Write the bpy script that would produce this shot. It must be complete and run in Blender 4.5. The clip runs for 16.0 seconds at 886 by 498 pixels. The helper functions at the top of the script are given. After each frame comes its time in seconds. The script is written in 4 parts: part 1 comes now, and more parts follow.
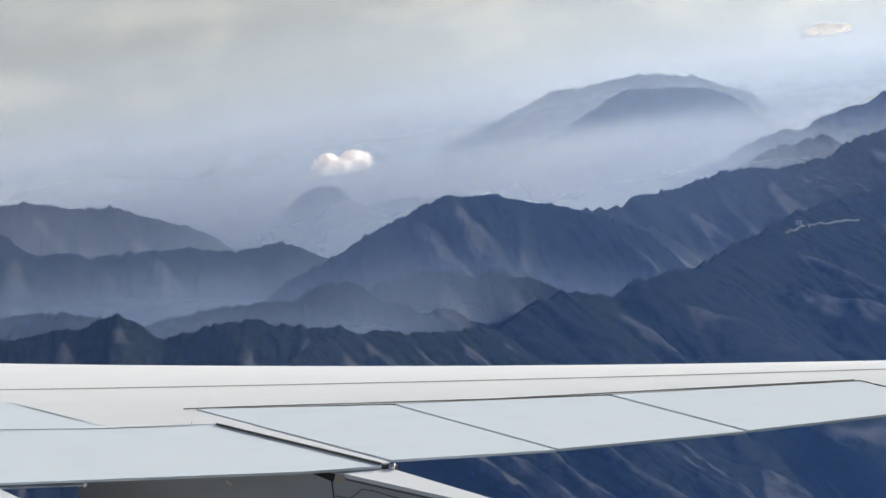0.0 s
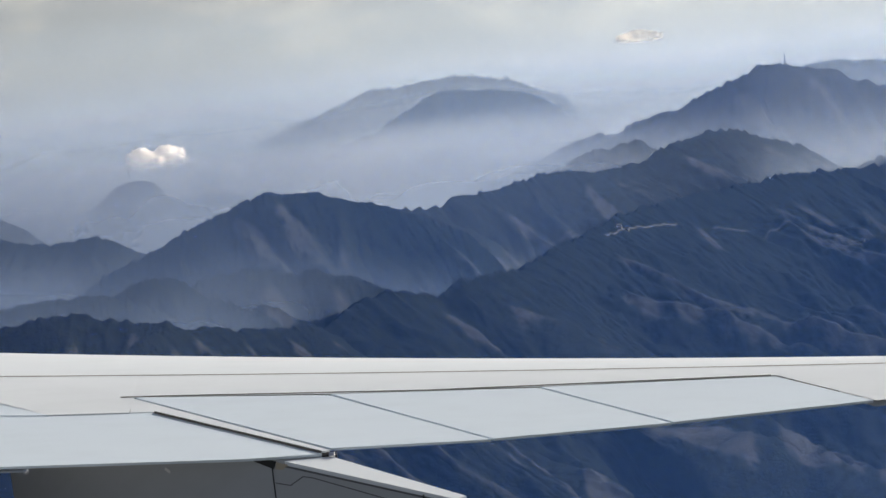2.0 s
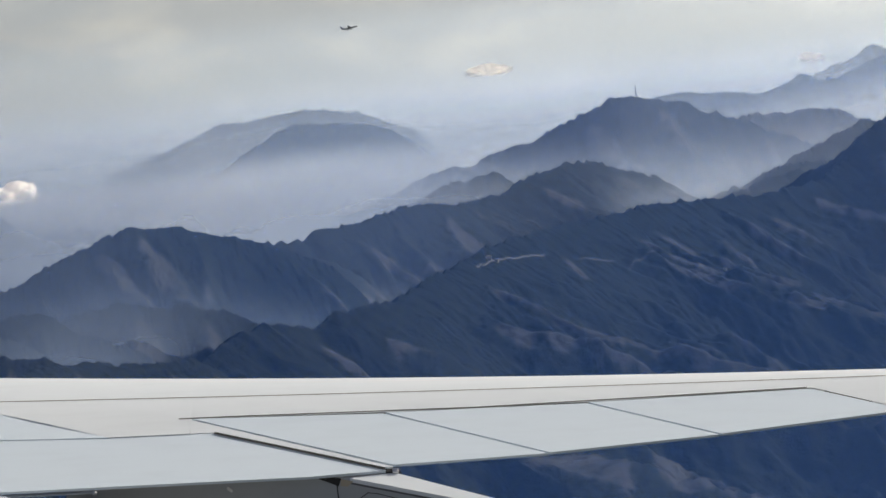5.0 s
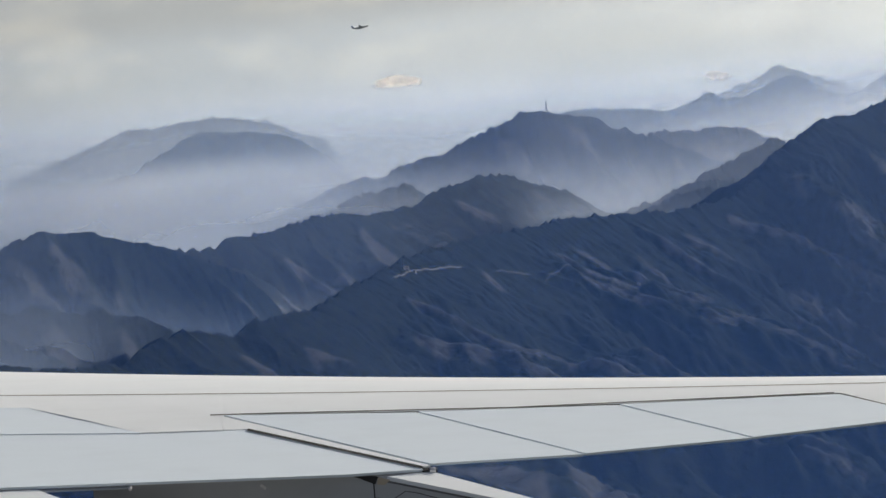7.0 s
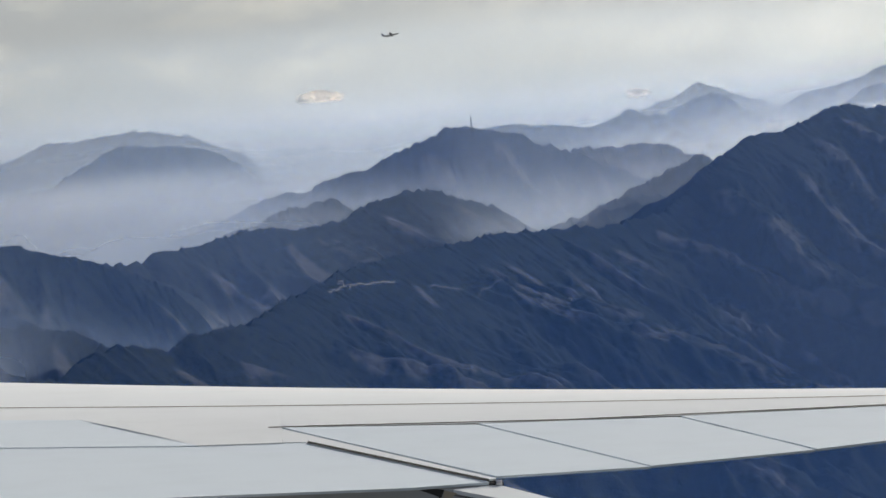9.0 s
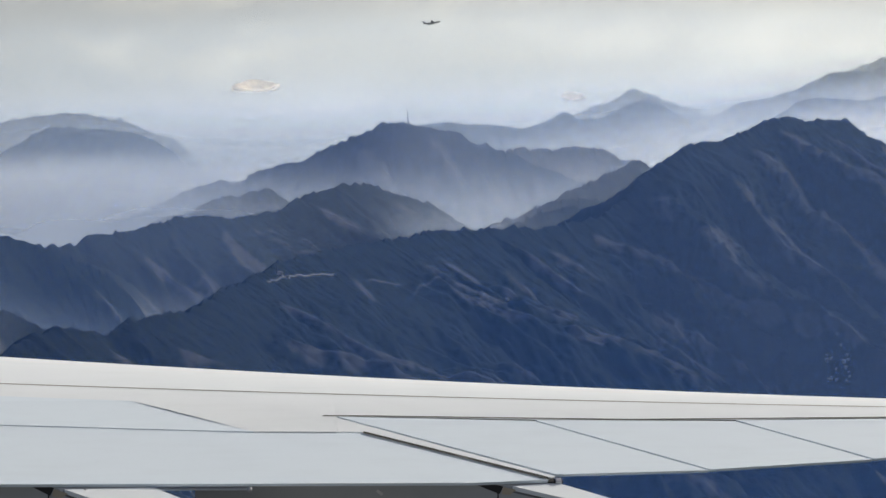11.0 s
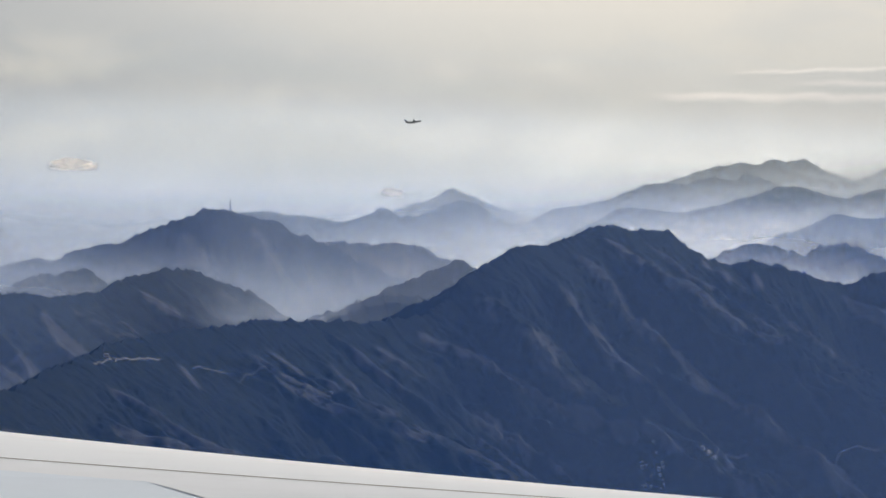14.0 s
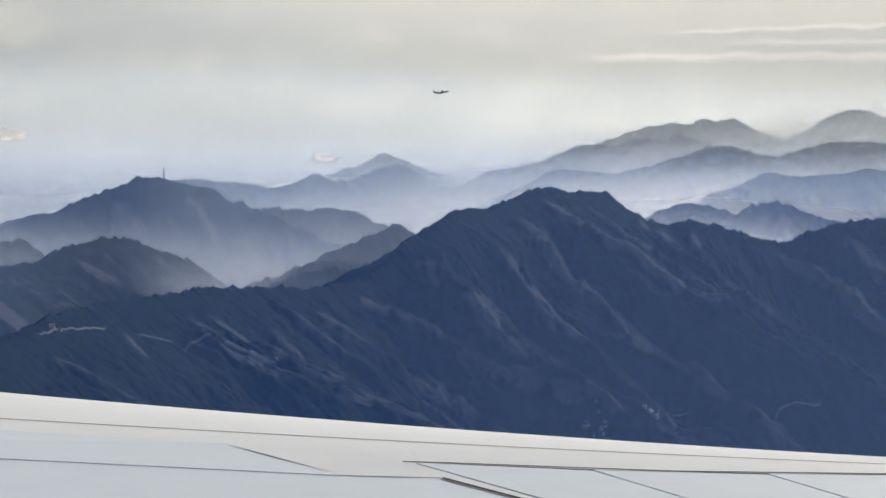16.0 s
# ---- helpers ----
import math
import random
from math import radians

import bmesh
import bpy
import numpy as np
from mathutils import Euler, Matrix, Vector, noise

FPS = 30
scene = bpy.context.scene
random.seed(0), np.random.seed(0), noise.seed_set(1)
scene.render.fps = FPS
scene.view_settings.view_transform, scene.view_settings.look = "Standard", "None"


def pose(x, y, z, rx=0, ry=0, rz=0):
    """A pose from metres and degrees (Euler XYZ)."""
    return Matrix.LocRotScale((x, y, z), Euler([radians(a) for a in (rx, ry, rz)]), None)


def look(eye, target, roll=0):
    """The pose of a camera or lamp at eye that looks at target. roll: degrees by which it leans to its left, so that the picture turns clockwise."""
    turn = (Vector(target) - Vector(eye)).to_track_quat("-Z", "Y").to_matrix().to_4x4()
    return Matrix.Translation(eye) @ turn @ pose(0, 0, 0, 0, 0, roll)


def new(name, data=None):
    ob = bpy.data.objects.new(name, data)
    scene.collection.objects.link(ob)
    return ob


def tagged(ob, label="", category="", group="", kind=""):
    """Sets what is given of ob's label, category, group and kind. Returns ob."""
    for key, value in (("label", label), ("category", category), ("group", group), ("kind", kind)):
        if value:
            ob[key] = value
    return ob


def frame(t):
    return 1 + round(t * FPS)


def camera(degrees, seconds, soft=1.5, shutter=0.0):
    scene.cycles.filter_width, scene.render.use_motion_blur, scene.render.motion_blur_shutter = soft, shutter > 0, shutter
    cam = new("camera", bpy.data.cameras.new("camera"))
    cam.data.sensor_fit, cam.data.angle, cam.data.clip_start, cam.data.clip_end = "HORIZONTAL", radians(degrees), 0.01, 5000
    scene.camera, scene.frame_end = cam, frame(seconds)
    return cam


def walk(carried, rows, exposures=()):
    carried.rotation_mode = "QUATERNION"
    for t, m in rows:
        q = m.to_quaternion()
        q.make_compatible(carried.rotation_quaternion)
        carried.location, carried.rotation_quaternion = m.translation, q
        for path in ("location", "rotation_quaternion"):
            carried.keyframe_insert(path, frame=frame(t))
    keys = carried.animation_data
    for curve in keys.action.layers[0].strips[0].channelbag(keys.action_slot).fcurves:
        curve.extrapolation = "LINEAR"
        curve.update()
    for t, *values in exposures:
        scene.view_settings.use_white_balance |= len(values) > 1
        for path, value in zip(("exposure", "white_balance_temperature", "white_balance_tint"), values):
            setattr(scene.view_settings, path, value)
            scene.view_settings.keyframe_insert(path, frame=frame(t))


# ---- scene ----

# ---- camera and its path ----
cam = camera(25.97, 16.0)


def shot(t, x, y, z, yaw, pitch, roll):
    """One row of the path: yaw to the left of +y, pitch up, roll as look() has it."""
    a, b = radians(yaw), radians(pitch)
    ahead = Vector((-math.sin(a) * math.cos(b), math.cos(a) * math.cos(b), math.sin(b)))
    return t, look((x, y, z), Vector((x, y, z)) + 100 * ahead, roll)


walk(cam, [shot(*row) for row in (
    (0.0, 4.66, 1.86, -0.40, 18.62, -8.60, -8.03),
    (0.5, 4.43, 1.79, -0.35, 17.47, -8.58, -7.61),
    (1.0, 4.23, 1.47, -0.29, 15.82, -8.82, -7.17),
    (1.5, 3.92, 1.29, -0.25, 14.24, -9.04, -6.23),
    (2.0, 3.70, 1.03, -0.20, 13.00, -9.33, -6.21),
    (2.5, 3.45, 0.83, -0.16, 12.10, -9.59, -6.29),
    (3.0, 3.16, 0.59, -0.10, 11.38, -9.66, -6.76),
    (3.5, 2.84, 0.49, -0.09, 10.61, -9.46, -6.57),
    (4.0, 2.53, 0.37, -0.06, 9.89, -9.20, -6.58),
    (6.5, 0.97, 0.05, -0.02, 6.23, -8.61, -4.69),
    (7.0, 0.65, 0.05, -0.04, 5.55, -8.72, -4.61),
    (7.5, 0.33, -0.03, -0.01, 4.96, -8.82, -4.96),
    (8.0, -0.02, 0.07, -0.03, 4.38, -8.81, -4.84),
    (8.5, -0.36, 0.17, -0.03, 3.77, -8.67, -4.57),
    (9.0, -0.71, 0.24, -0.04, 3.14, -8.44, -4.10),
    (9.5, -1.03, 0.35, -0.06, 2.42, -8.17, -3.46),
    (10.0, -1.34, 0.44, -0.07, 1.61, -8.01, -2.65),
    (12.5, -2.90, 0.70, -0.10, -0.75, -9.78, 1.51),
    (13.0, -3.18, 0.90, -0.14, -2.95, -7.58, 2.18),
    (13.5, -3.52, 0.60, -0.10, -3.98, -5.20, 2.21),
    (14.0, -3.92, 0.15, -0.01, -4.60, -5.81, 2.22),
    (14.5, -4.30, -0.35, 0.06, -5.22, -6.42, 1.99),
    (15.0, -4.65, -0.68, 0.10, -5.77, -6.69, 2.02),
    (15.5, -4.97, -0.72, 0.09, -6.14, -6.84, 1.23),
    (16.0, -5.20, -0.50, 0.06, -6.66, -6.82, 1.52),
)], ((0.0, 0.24, 6350, 7), (1.0, 0.14, 6350, 7), (3.5, 0.04, 6450, 7), (7.0, -0.08, 6500, 7), (10.0, -0.05, 6450, 7), (12.5, 0.12, 6450, 8), (13.5, -0.08, 6500, 9), (16.0, -0.04, 6500, 8)))
scene.cycles.transparent_max_bounces = 64

# ---- sky, sun ----
SUN_ELEVATION, SUN_AZIMUTH = 28, 60      # degrees above the horizon, degrees to the right of +y
world = bpy.data.worlds.new("sky")
scene.world = world
world.use_nodes = True
wn = world.node_tree.nodes
sky = wn.new("ShaderNodeTexSky")
sky.sky_type, sky.sun_disc = "NISHITA", False
sky.sun_elevation, sky.sun_rotation = radians(SUN_ELEVATION), radians(SUN_AZIMUTH)
sky.air_density, sky.dust_density, sky.ozone_density = 0.6, 5.0, 0.6
wn["Background"].inputs["Strength"].default_value = 0.10
world.node_tree.links.new(sky.outputs[0], wn["Background"].inputs["Color"])
sun_data = bpy.data.lights.new("sun", "SUN")
sun_data.energy, sun_data.angle, sun_data.color = 3.4, radians(0.53), (1.0, 0.93, 0.82)
sun = new("sun", sun_data)
se, sa = radians(SUN_ELEVATION), radians(SUN_AZIMUTH)
sun.matrix_world = look((0, 0, 0), (-math.sin(sa) * math.cos(se), -math.cos(sa) * math.cos(se), -math.sin(se)))


# ---- materials ----
class Net:
    """A small writer of node trees."""

    def __init__(self, name):
        self.mat = bpy.data.materials.new(name)
        self.mat.use_nodes = True
        self.nodes, self.links = self.mat.node_tree.nodes, self.mat.node_tree.links
        self.nodes.clear()
        self.out = self.nodes.new("ShaderNodeOutputMaterial")

    def node(self, kind, props=(), **inputs):
        n = self.nodes.new("ShaderNode" + kind)
        for key, value in dict(props).items():
            setattr(n, key, value)
        for key, value in inputs.items():
            key = int(key[1:]) if key[0] == "i" and key[1:].isdigit() else key.replace("_", " ")
            self.feed(n.inputs[key], value)
        return n

    def feed(self, socket, value):
        if isinstance(value, bpy.types.NodeSocket):
            self.links.new(value, socket)
        else:
            socket.default_value = value

    def coords(self, scale=(1, 1, 1), rot=(0, 0, 0), kind="Object"):
        tc = self.node("TexCoord")
        return self.node("Mapping", Vector=tc.outputs[kind], Scale=scale, Rotation=rot).outputs[0]

    def noise(self, vec, scale, detail=5.0, rough=0.55, warp=0.0):
        return self.node("TexNoise", Vector=vec, Scale=scale, Detail=detail, Roughness=rough, Distortion=warp).outputs["Fac"]

    def ramp(self, fac, *stops):
        r = self.node("ValToRGB", Fac=fac)
        while len(r.color_ramp.elements) < len(stops):
            r.color_ramp.elements.new(0.5)
        for e, (p, c) in zip(r.color_ramp.elements, stops):
            e.position, e.color = p, (*c, 1) if len(c) == 3 else c
        return r.outputs["Color"]

    def math(self, op, a, b=0.0, clamp=False):
        return self.node("Math", {"operation": op, "use_clamp": clamp}, i0=a, i1=b).outputs[0]

    def span(self, value, a, b, c=0.0, d=1.0, smooth=True):
        n = self.node("MapRange", {"interpolation_type": "SMOOTHSTEP" if smooth else "LINEAR"}, Value=value)
        for i, v in zip((1, 2, 3, 4), (a, b, c, d)):
            n.inputs[i].default_value = v
        return n.outputs[0]

    def mix(self, fac, a, b):
        n = self.node("Mix", {"data_type": "RGBA"})
        self.feed(n.inputs[0], fac)
        for s, v in ((n.inputs[6], a), (n.inputs[7], b)):
            self.feed(s, (*v, 1) if isinstance(v, tuple) and len(v) == 3 else v)
        return n.outputs[2]

    def finish(self, shader):
        self.links.new(shader, self.out.inputs["Surface"])
        return self.mat


def paint(name, colour, rough=0.35, dirt=(0.6, 0.6, 0.58), amount=0.25, metal=0.0, scale=1.0):
    """Aircraft paint with faint grime streaks and fine unevenness."""
    n = Net(name)
    streak = n.noise(n.coords((0.5, 3.0, 1.0), (0, 0, 0.45)), 2.2 * scale, 6)
    spots = n.noise(n.coords(), 14.0 * scale, 4)
    grime = n.math("MULTIPLY", n.span(streak, 0.42, 0.75), amount)
    grime = n.math("ADD", grime, n.math("MULTIPLY", n.span(spots, 0.55, 0.8), amount * 0.4), True)
    col = n.mix(grime, colour, tuple(c * d for c, d in zip(colour, dirt)))
    r = n.math("ADD", n.math("MULTIPLY", streak, 0.10), rough - 0.05)
    bump = n.node("Bump", Strength=0.05, Distance=0.01, Height=streak).outputs[0]
    return n.finish(n.node("BsdfPrincipled", Base_Color=col, Roughness=r, Metallic=metal, Normal=bump).outputs[0])


def hillside(name, size, bare=0.5):
    """Dark scrub forest, with dried grassy patches and bare earth on some spurs, paled to paint in sunlight; size:
    metres of a typical patch.
    """
    n = Net(name)
    v = n.coords()
    patches = n.noise(n.coords((1.0, 0.5, 0.8)), 1.0 / size, 5, 0.6, 0.8)
    streak = n.noise(n.coords((1.0, 0.3, 0.4), (0, 0, 0.4)), 3.6 / size, 5, 0.6, 1.0)
    grain = n.noise(v, 30.0 / size, 5, 0.75)
    spur = n.node("Attribute", {"attribute_name": "spur"}).outputs["Fac"]
    ragged = n.math("ADD", n.math("MULTIPLY", n.math("SUBTRACT", streak, 0.5), 1.1), n.math("MULTIPLY", n.math("SUBTRACT", grain, 0.5), 0.45))
    sunned = n.math("MULTIPLY", n.span(patches, 0.56 - 0.12 * bare, 0.62 - 0.12 * bare), n.span(n.math("ADD", spur, ragged), 0.42, 0.60))
    sunned = n.math("MULTIPLY", sunned, n.span(streak, 0.30, 0.62, 0.45, 1.0))
    forest = n.mix(n.span(grain, 0.3, 0.7), (0.006, 0.0088, 0.009), (0.020, 0.0245, 0.021))
    # pale tone puts sunlight on the spur flanks into the grassy colour
    lit_grass = n.mix(grain, (0.037, 0.040, 0.043), (0.062, 0.063, 0.062))
    col = n.mix(sunned, forest, lit_grass)
    bump = n.node("Bump", Strength=0.45, Distance=size * 0.04, Height=grain).outputs[0]
    return n.finish(n.node("BsdfPrincipled", Base_Color=col, Roughness=0.95, Normal=bump, Specular_IOR_Level=0.0).outputs[0])


def veil(name, colour, low, high, dense, thin, top, size, wisps=0.6, tilt=0.0, clear=False, floor=-9000.0, fade=None):
    """Air that scatters light: dense below z = low, thin above z = high and gone at the top; torn by wisps, rising by tilt towards +x."""
    n = Net(name)
    xyz = n.node("SeparateXYZ", Vector=n.node("TexCoord").outputs["Object"])
    z, x = xyz.outputs["Z"], xyz.outputs["X"]
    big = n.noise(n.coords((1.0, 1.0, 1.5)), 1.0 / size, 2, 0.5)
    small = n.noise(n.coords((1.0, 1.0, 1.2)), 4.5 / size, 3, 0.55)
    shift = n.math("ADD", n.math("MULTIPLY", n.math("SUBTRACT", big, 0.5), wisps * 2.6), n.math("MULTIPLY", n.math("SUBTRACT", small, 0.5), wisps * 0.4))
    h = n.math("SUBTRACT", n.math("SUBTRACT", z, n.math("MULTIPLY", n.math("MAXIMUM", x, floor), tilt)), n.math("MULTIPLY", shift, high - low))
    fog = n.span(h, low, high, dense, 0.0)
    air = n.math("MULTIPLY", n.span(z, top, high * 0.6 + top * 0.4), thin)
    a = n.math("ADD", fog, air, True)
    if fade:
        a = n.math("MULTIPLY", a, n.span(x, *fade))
    edge = n.node("Attribute", {"attribute_name": "edge"}).outputs["Fac"]
    a = n.math("MULTIPLY", a, edge)
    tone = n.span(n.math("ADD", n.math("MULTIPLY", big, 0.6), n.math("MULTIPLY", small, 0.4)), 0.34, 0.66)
    # clear sheets paint haze as added colour and dim nothing behind them
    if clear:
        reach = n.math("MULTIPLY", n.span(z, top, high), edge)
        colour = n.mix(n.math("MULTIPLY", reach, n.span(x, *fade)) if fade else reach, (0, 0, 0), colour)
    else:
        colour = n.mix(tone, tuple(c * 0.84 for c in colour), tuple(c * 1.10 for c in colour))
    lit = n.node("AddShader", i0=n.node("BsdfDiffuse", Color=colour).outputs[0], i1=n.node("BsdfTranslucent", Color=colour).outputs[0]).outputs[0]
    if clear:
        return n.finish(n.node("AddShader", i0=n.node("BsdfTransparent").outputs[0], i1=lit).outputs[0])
    return n.finish(n.node("MixShader", Fac=a, i1=n.node("BsdfTransparent").outputs[0], i2=lit).outputs[0])


WHITE = paint("white_wing_paint", (0.735, 0.77, 0.805), 0.34, amount=0.09)
PANEL = paint("pale_grey_panel_paint", (0.685, 0.762, 0.84), 0.34, amount=0.08)
GREY = paint("grey_fairing_paint", (0.37, 0.385, 0.41), 0.5, (0.78, 0.77, 0.76), 0.4, scale=0.6)
DARK = paint("dark_seal", (0.02, 0.02, 0.022), 0.7)
STEEL = paint("bare_metal", (0.55, 0.55, 0.56), 0.3, metal=1.0)
AMBER = paint("tan_seal", (0.42, 0.36, 0.28), 0.6)


# ---- helpers for meshes ----
def part(name, bm, material, parent=None, label="", smooth=False):
    me = bpy.data.meshes.new(name)
    bm.normal_update()
    bm.to_mesh(me)
    bm.free()
    me.materials.append(material)
    if smooth:
        me.shade_smooth()
    ob = new(name, me)
    if parent:
        ob.parent = parent
    return tagged(ob, label)


def grid_mesh(name, P, material, smooth=True):
    """A sheet from an array of places, rows x columns x 3."""
    r, c = P.shape[:2]
    i = np.arange(r * c).reshape(r, c)
    quads = np.stack([i[:-1, :-1], i[:-1, 1:], i[1:, 1:], i[1:, :-1]], -1).reshape(-1, 4)
    me = bpy.data.meshes.new(name)
    me.vertices.add(r * c)
    me.vertices.foreach_set("co", P.reshape(-1).astype(np.float32))
    me.loops.add(quads.size)
    me.loops.foreach_set("vertex_index", quads.ravel().astype(np.int32))
    me.polygons.add(len(quads))
    me.polygons.foreach_set("loop_start", np.arange(0, quads.size, 4, dtype=np.int32))
    me.update(calc_edges=True)
    if smooth:
        me.shade_smooth()
    me.materials.append(material)
    return new(name, me)


def slab(bm, outline, top=0.0, thick=0.02, gap=0.012, bevel=0.006):
    """A panel in the wing's plane with the given (u, v) outline, drawn in by half the gap, with eased edges."""
    c = np.array(outline, float)
    m = c.mean(0)
    if np.cross(c[1] - c[0], c[2] - c[1]) < 0:
        c = c[::-1]

    def inset(d):
        out = []
        for k in range(len(c)):
            a, b, e = c[k - 1], c[k], c[(k + 1) % len(c)]
            n1 = np.array((-(b - a)[1], (b - a)[0])) / np.hypot(*(b - a))
            n2 = np.array((-(e - b)[1], (e - b)[0])) / np.hypot(*(e - b))
            w = n1 + n2
            out.append(b + d * w / max(w @ n1, 0.35))
        return out
    rings = [(inset(gap / 2), top - thick), (inset(gap / 2), top - bevel), (inset(gap / 2 + bevel), top)]
    loops = [[bm.verts.new((*p, z)) for p in ring] for ring, z in rings]
    for lo, hi in zip(loops, loops[1:]):
        for k in range(len(c)):
            bm.faces.new((lo[k - 1], lo[k], hi[k], hi[k - 1]))
    bm.faces.new(loops[-1])
    bm.faces.new(loops[0][::-1])
    return bm


def lattice(ix, iy, seed):
    h = (ix * 374761393 + iy * 668265263 + seed * 974711) & 0xFFFFFFFF
    h = ((h ^ (h >> 13)) * 1274126177) & 0xFFFFFFFF
    return ((h ^ (h >> 16)) & 0xFFFF) / 65535.0


def value_noise(x, y, seed):
    ix, iy = np.floor(x).astype(np.int64), np.floor(y).astype(np.int64)
    fx, fy = x - ix, y - iy
    fx, fy = fx * fx * fx * (fx * (fx * 6 - 15) + 10), fy * fy * fy * (fy * (fy * 6 - 15) + 10)
    a, b = lattice(ix, iy, seed), lattice(ix + 1, iy, seed)
    c, d = lattice(ix, iy + 1, seed), lattice(ix + 1, iy + 1, seed)
    return (a + (b - a) * fx) * (1 - fy) + (c + (d - c) * fx) * fy


def fractal(x, y, seed, octaves=5, gain=0.5, ridged=False):
    total, amp, norm = 0.0, 1.0, 0.0
    for k in range(octaves):
        v = value_noise(x * 2 ** k + 17.3 * k, y * 2 ** k - 9.1 * k, seed + k)
        v = 1 - np.abs(2 * v - 1) if ridged else v
        total, norm, amp = total + amp * v, norm + amp, amp * gain
    return total / norm


def curve_through(points, count):
    """A smooth line through control points, evenly spaced in arc length."""
    p = np.array(points, float)
    p = np.vstack([2 * p[0] - p[1], p, 2 * p[-1] - p[-2]])
    out = []
    for k in range(1, len(p) - 2):
        t = np.linspace(0, 1, 24, endpoint=False)[:, None]
        a, b, c, d = p[k - 1:k + 3]
        m1, m2 = (c - a) * 0.4, (d - b) * 0.4
        out.append((2 * t ** 3 - 3 * t ** 2 + 1) * b + (t ** 3 - 2 * t ** 2 + t) * m1 + (3 * t ** 2 - 2 * t ** 3) * c + (t ** 3 - t ** 2) * m2)
    out = np.vstack(out + [p[-2:-1]])
    s = np.r_[0, np.cumsum(np.hypot(*np.diff(out[:, :2], axis=0).T))]
    q = np.linspace(0, s[-1], count)
    return np.stack([np.interp(q, s, out[:, k]) for k in range(3)], 1), q


GROUND = -420.0


def mountain(name, crest, label, material, front, back, seed, steep=0.62, spur=1.0, rough=1.0, cols=480, rows=52, slant=0.12, tail=0.6, spacing=0.0):
    """A ridge of hills along a crest line: spurs and gullies run down both flanks from it, and its two ends sink to the valley."""
    c = np.array(crest, float)
    grainy = np.hypot(*c[:, :2].mean(0)) / 3400
    reach = tail * max(front, 300 * grainy)
    tails = []
    for a, b in ((c[0], c[1]), (c[-1], c[-2])):
        d = (a - b)[:2] / np.hypot(*(a - b)[:2])
        tails.append([(*(a[:2] + d * reach * q), a[2] - reach * max(steep, 0.45) * w) for q, w in ((0.22, 0.13), (0.6, 0.5), (1.0, 1.0))])
    line, s = curve_through(tails[0][::-1] + [tuple(p) for p in c] + tails[1], cols)
    size = max(front * 0.5, 12.0)
    teeth = grainy * (14 if grainy < 0.35 else 8) * (fractal(s / grainy / 30, s * 0 + 3, seed + 7, 4, 0.65, True) - 0.5)
    jag = rough * grainy * (8 * (fractal(s / grainy / 90, s * 0 + seed, seed, 2, 0.6) - 0.5) + 12 * (fractal(s / grainy / 34, s * 0, seed + 2, 4, 0.6, True) - 0.55))
    way = np.gradient(line[:, :2], axis=0)
    for _ in range(60):
        way[1:-1] = (way[:-2] + 2 * way[1:-1] + way[2:]) / 4
    way /= np.hypot(*way.T)[:, None]
    side = np.stack([-way[:, 1], way[:, 0]], 1)
    v = np.r_[-np.linspace(1, 0, rows) ** 1.5, (np.linspace(0, 1, rows // 3 + 1) ** 1.5)[1:]]
    d = np.where(v < 0, v * front, v * back)
    S, D = np.meshgrid(s, d)
    X = line[None, :, 0] + side[None, :, 0] * D
    Y = line[None, :, 1] + side[None, :, 1] * D
    far = np.abs(D)
    pick = random.Random(seed)
    gap = spacing or 125 * grainy
    warp = (fractal(X / gap * 0.55, Y / gap * 0.55, seed + 5, 4) - 0.5) * gap * 0.9
    gully = line[None, :, 2] - (steep + 0.26) * far
    best, near = gully.copy(), np.full(far.shape, 9.0)
    k = 0.0
    while k < s[-1]:
        lean, fall = slant + pick.uniform(-0.35, 0.35), steep * pick.uniform(0.72, 1.12)
        run, wide = max(front, gap) * pick.uniform(0.45, 1.3), gap * 0.03
        aside = S + warp * np.clip(far / gap, 0, 1) - k - lean * far
        off = np.abs(aside)
        rib = line[None, :, 2] - fall * far - np.clip(far / run - 1, 0, 9) * run * 0.4 - 0.78 * np.sqrt(off ** 2 + wide ** 2)
        near = np.where(rib > best, aside / gap, near)
        best = np.maximum(best, rib)
        k += gap * pick.uniform(0.5, 1.25)
    ribs = fractal((S + warp * 1.3 - slant * far) / gap * 2.2, (D + warp) / gap * 0.9, seed + 17, 3, 0.5, True)
    fine = fractal((S + warp) / gap * 7.0, (D - warp) / gap * 5.0, seed + 19, 4, 0.55)
    soon = 1 - np.exp(-far / gap * 1.6)
    Z = line[None, :, 2] * (1 - soon) + best * soon - (1 - soon) * steep * far + jag[None] * np.exp(-far / gap * 5.0) + teeth[None] * np.exp(-far / grainy / 9)
    Z += spur * gap * soon * (0.17 * (ribs - 0.75) + 0.13 * (fine - 0.6))
    tip = np.clip(np.minimum(s, s[-1] - s) / (front * 0.3), 0, 1)[None]
    Z -= (1 - tip) ** 2 * size * 0.3
    X[0], Y[0], Z[0] = X[1], Y[1], np.minimum(Z[1] - front, GROUND * 0.5)
    ob = grid_mesh(name, np.stack([X, Y, Z], -1), material)
    # strips sit off each spur line, on the side painted as sunlit
    spurs = np.clip(1.0 - np.abs(near - 0.12) / 0.38, 0, 1) * np.clip(soon * 2, 0, 1)
    ob.data.attributes.new("spur", "FLOAT", "POINT").data.foreach_set("value", spurs.ravel().astype(np.float32))
    return tagged(ob, label, "mountain", "hazy mountain ridges", "thing")


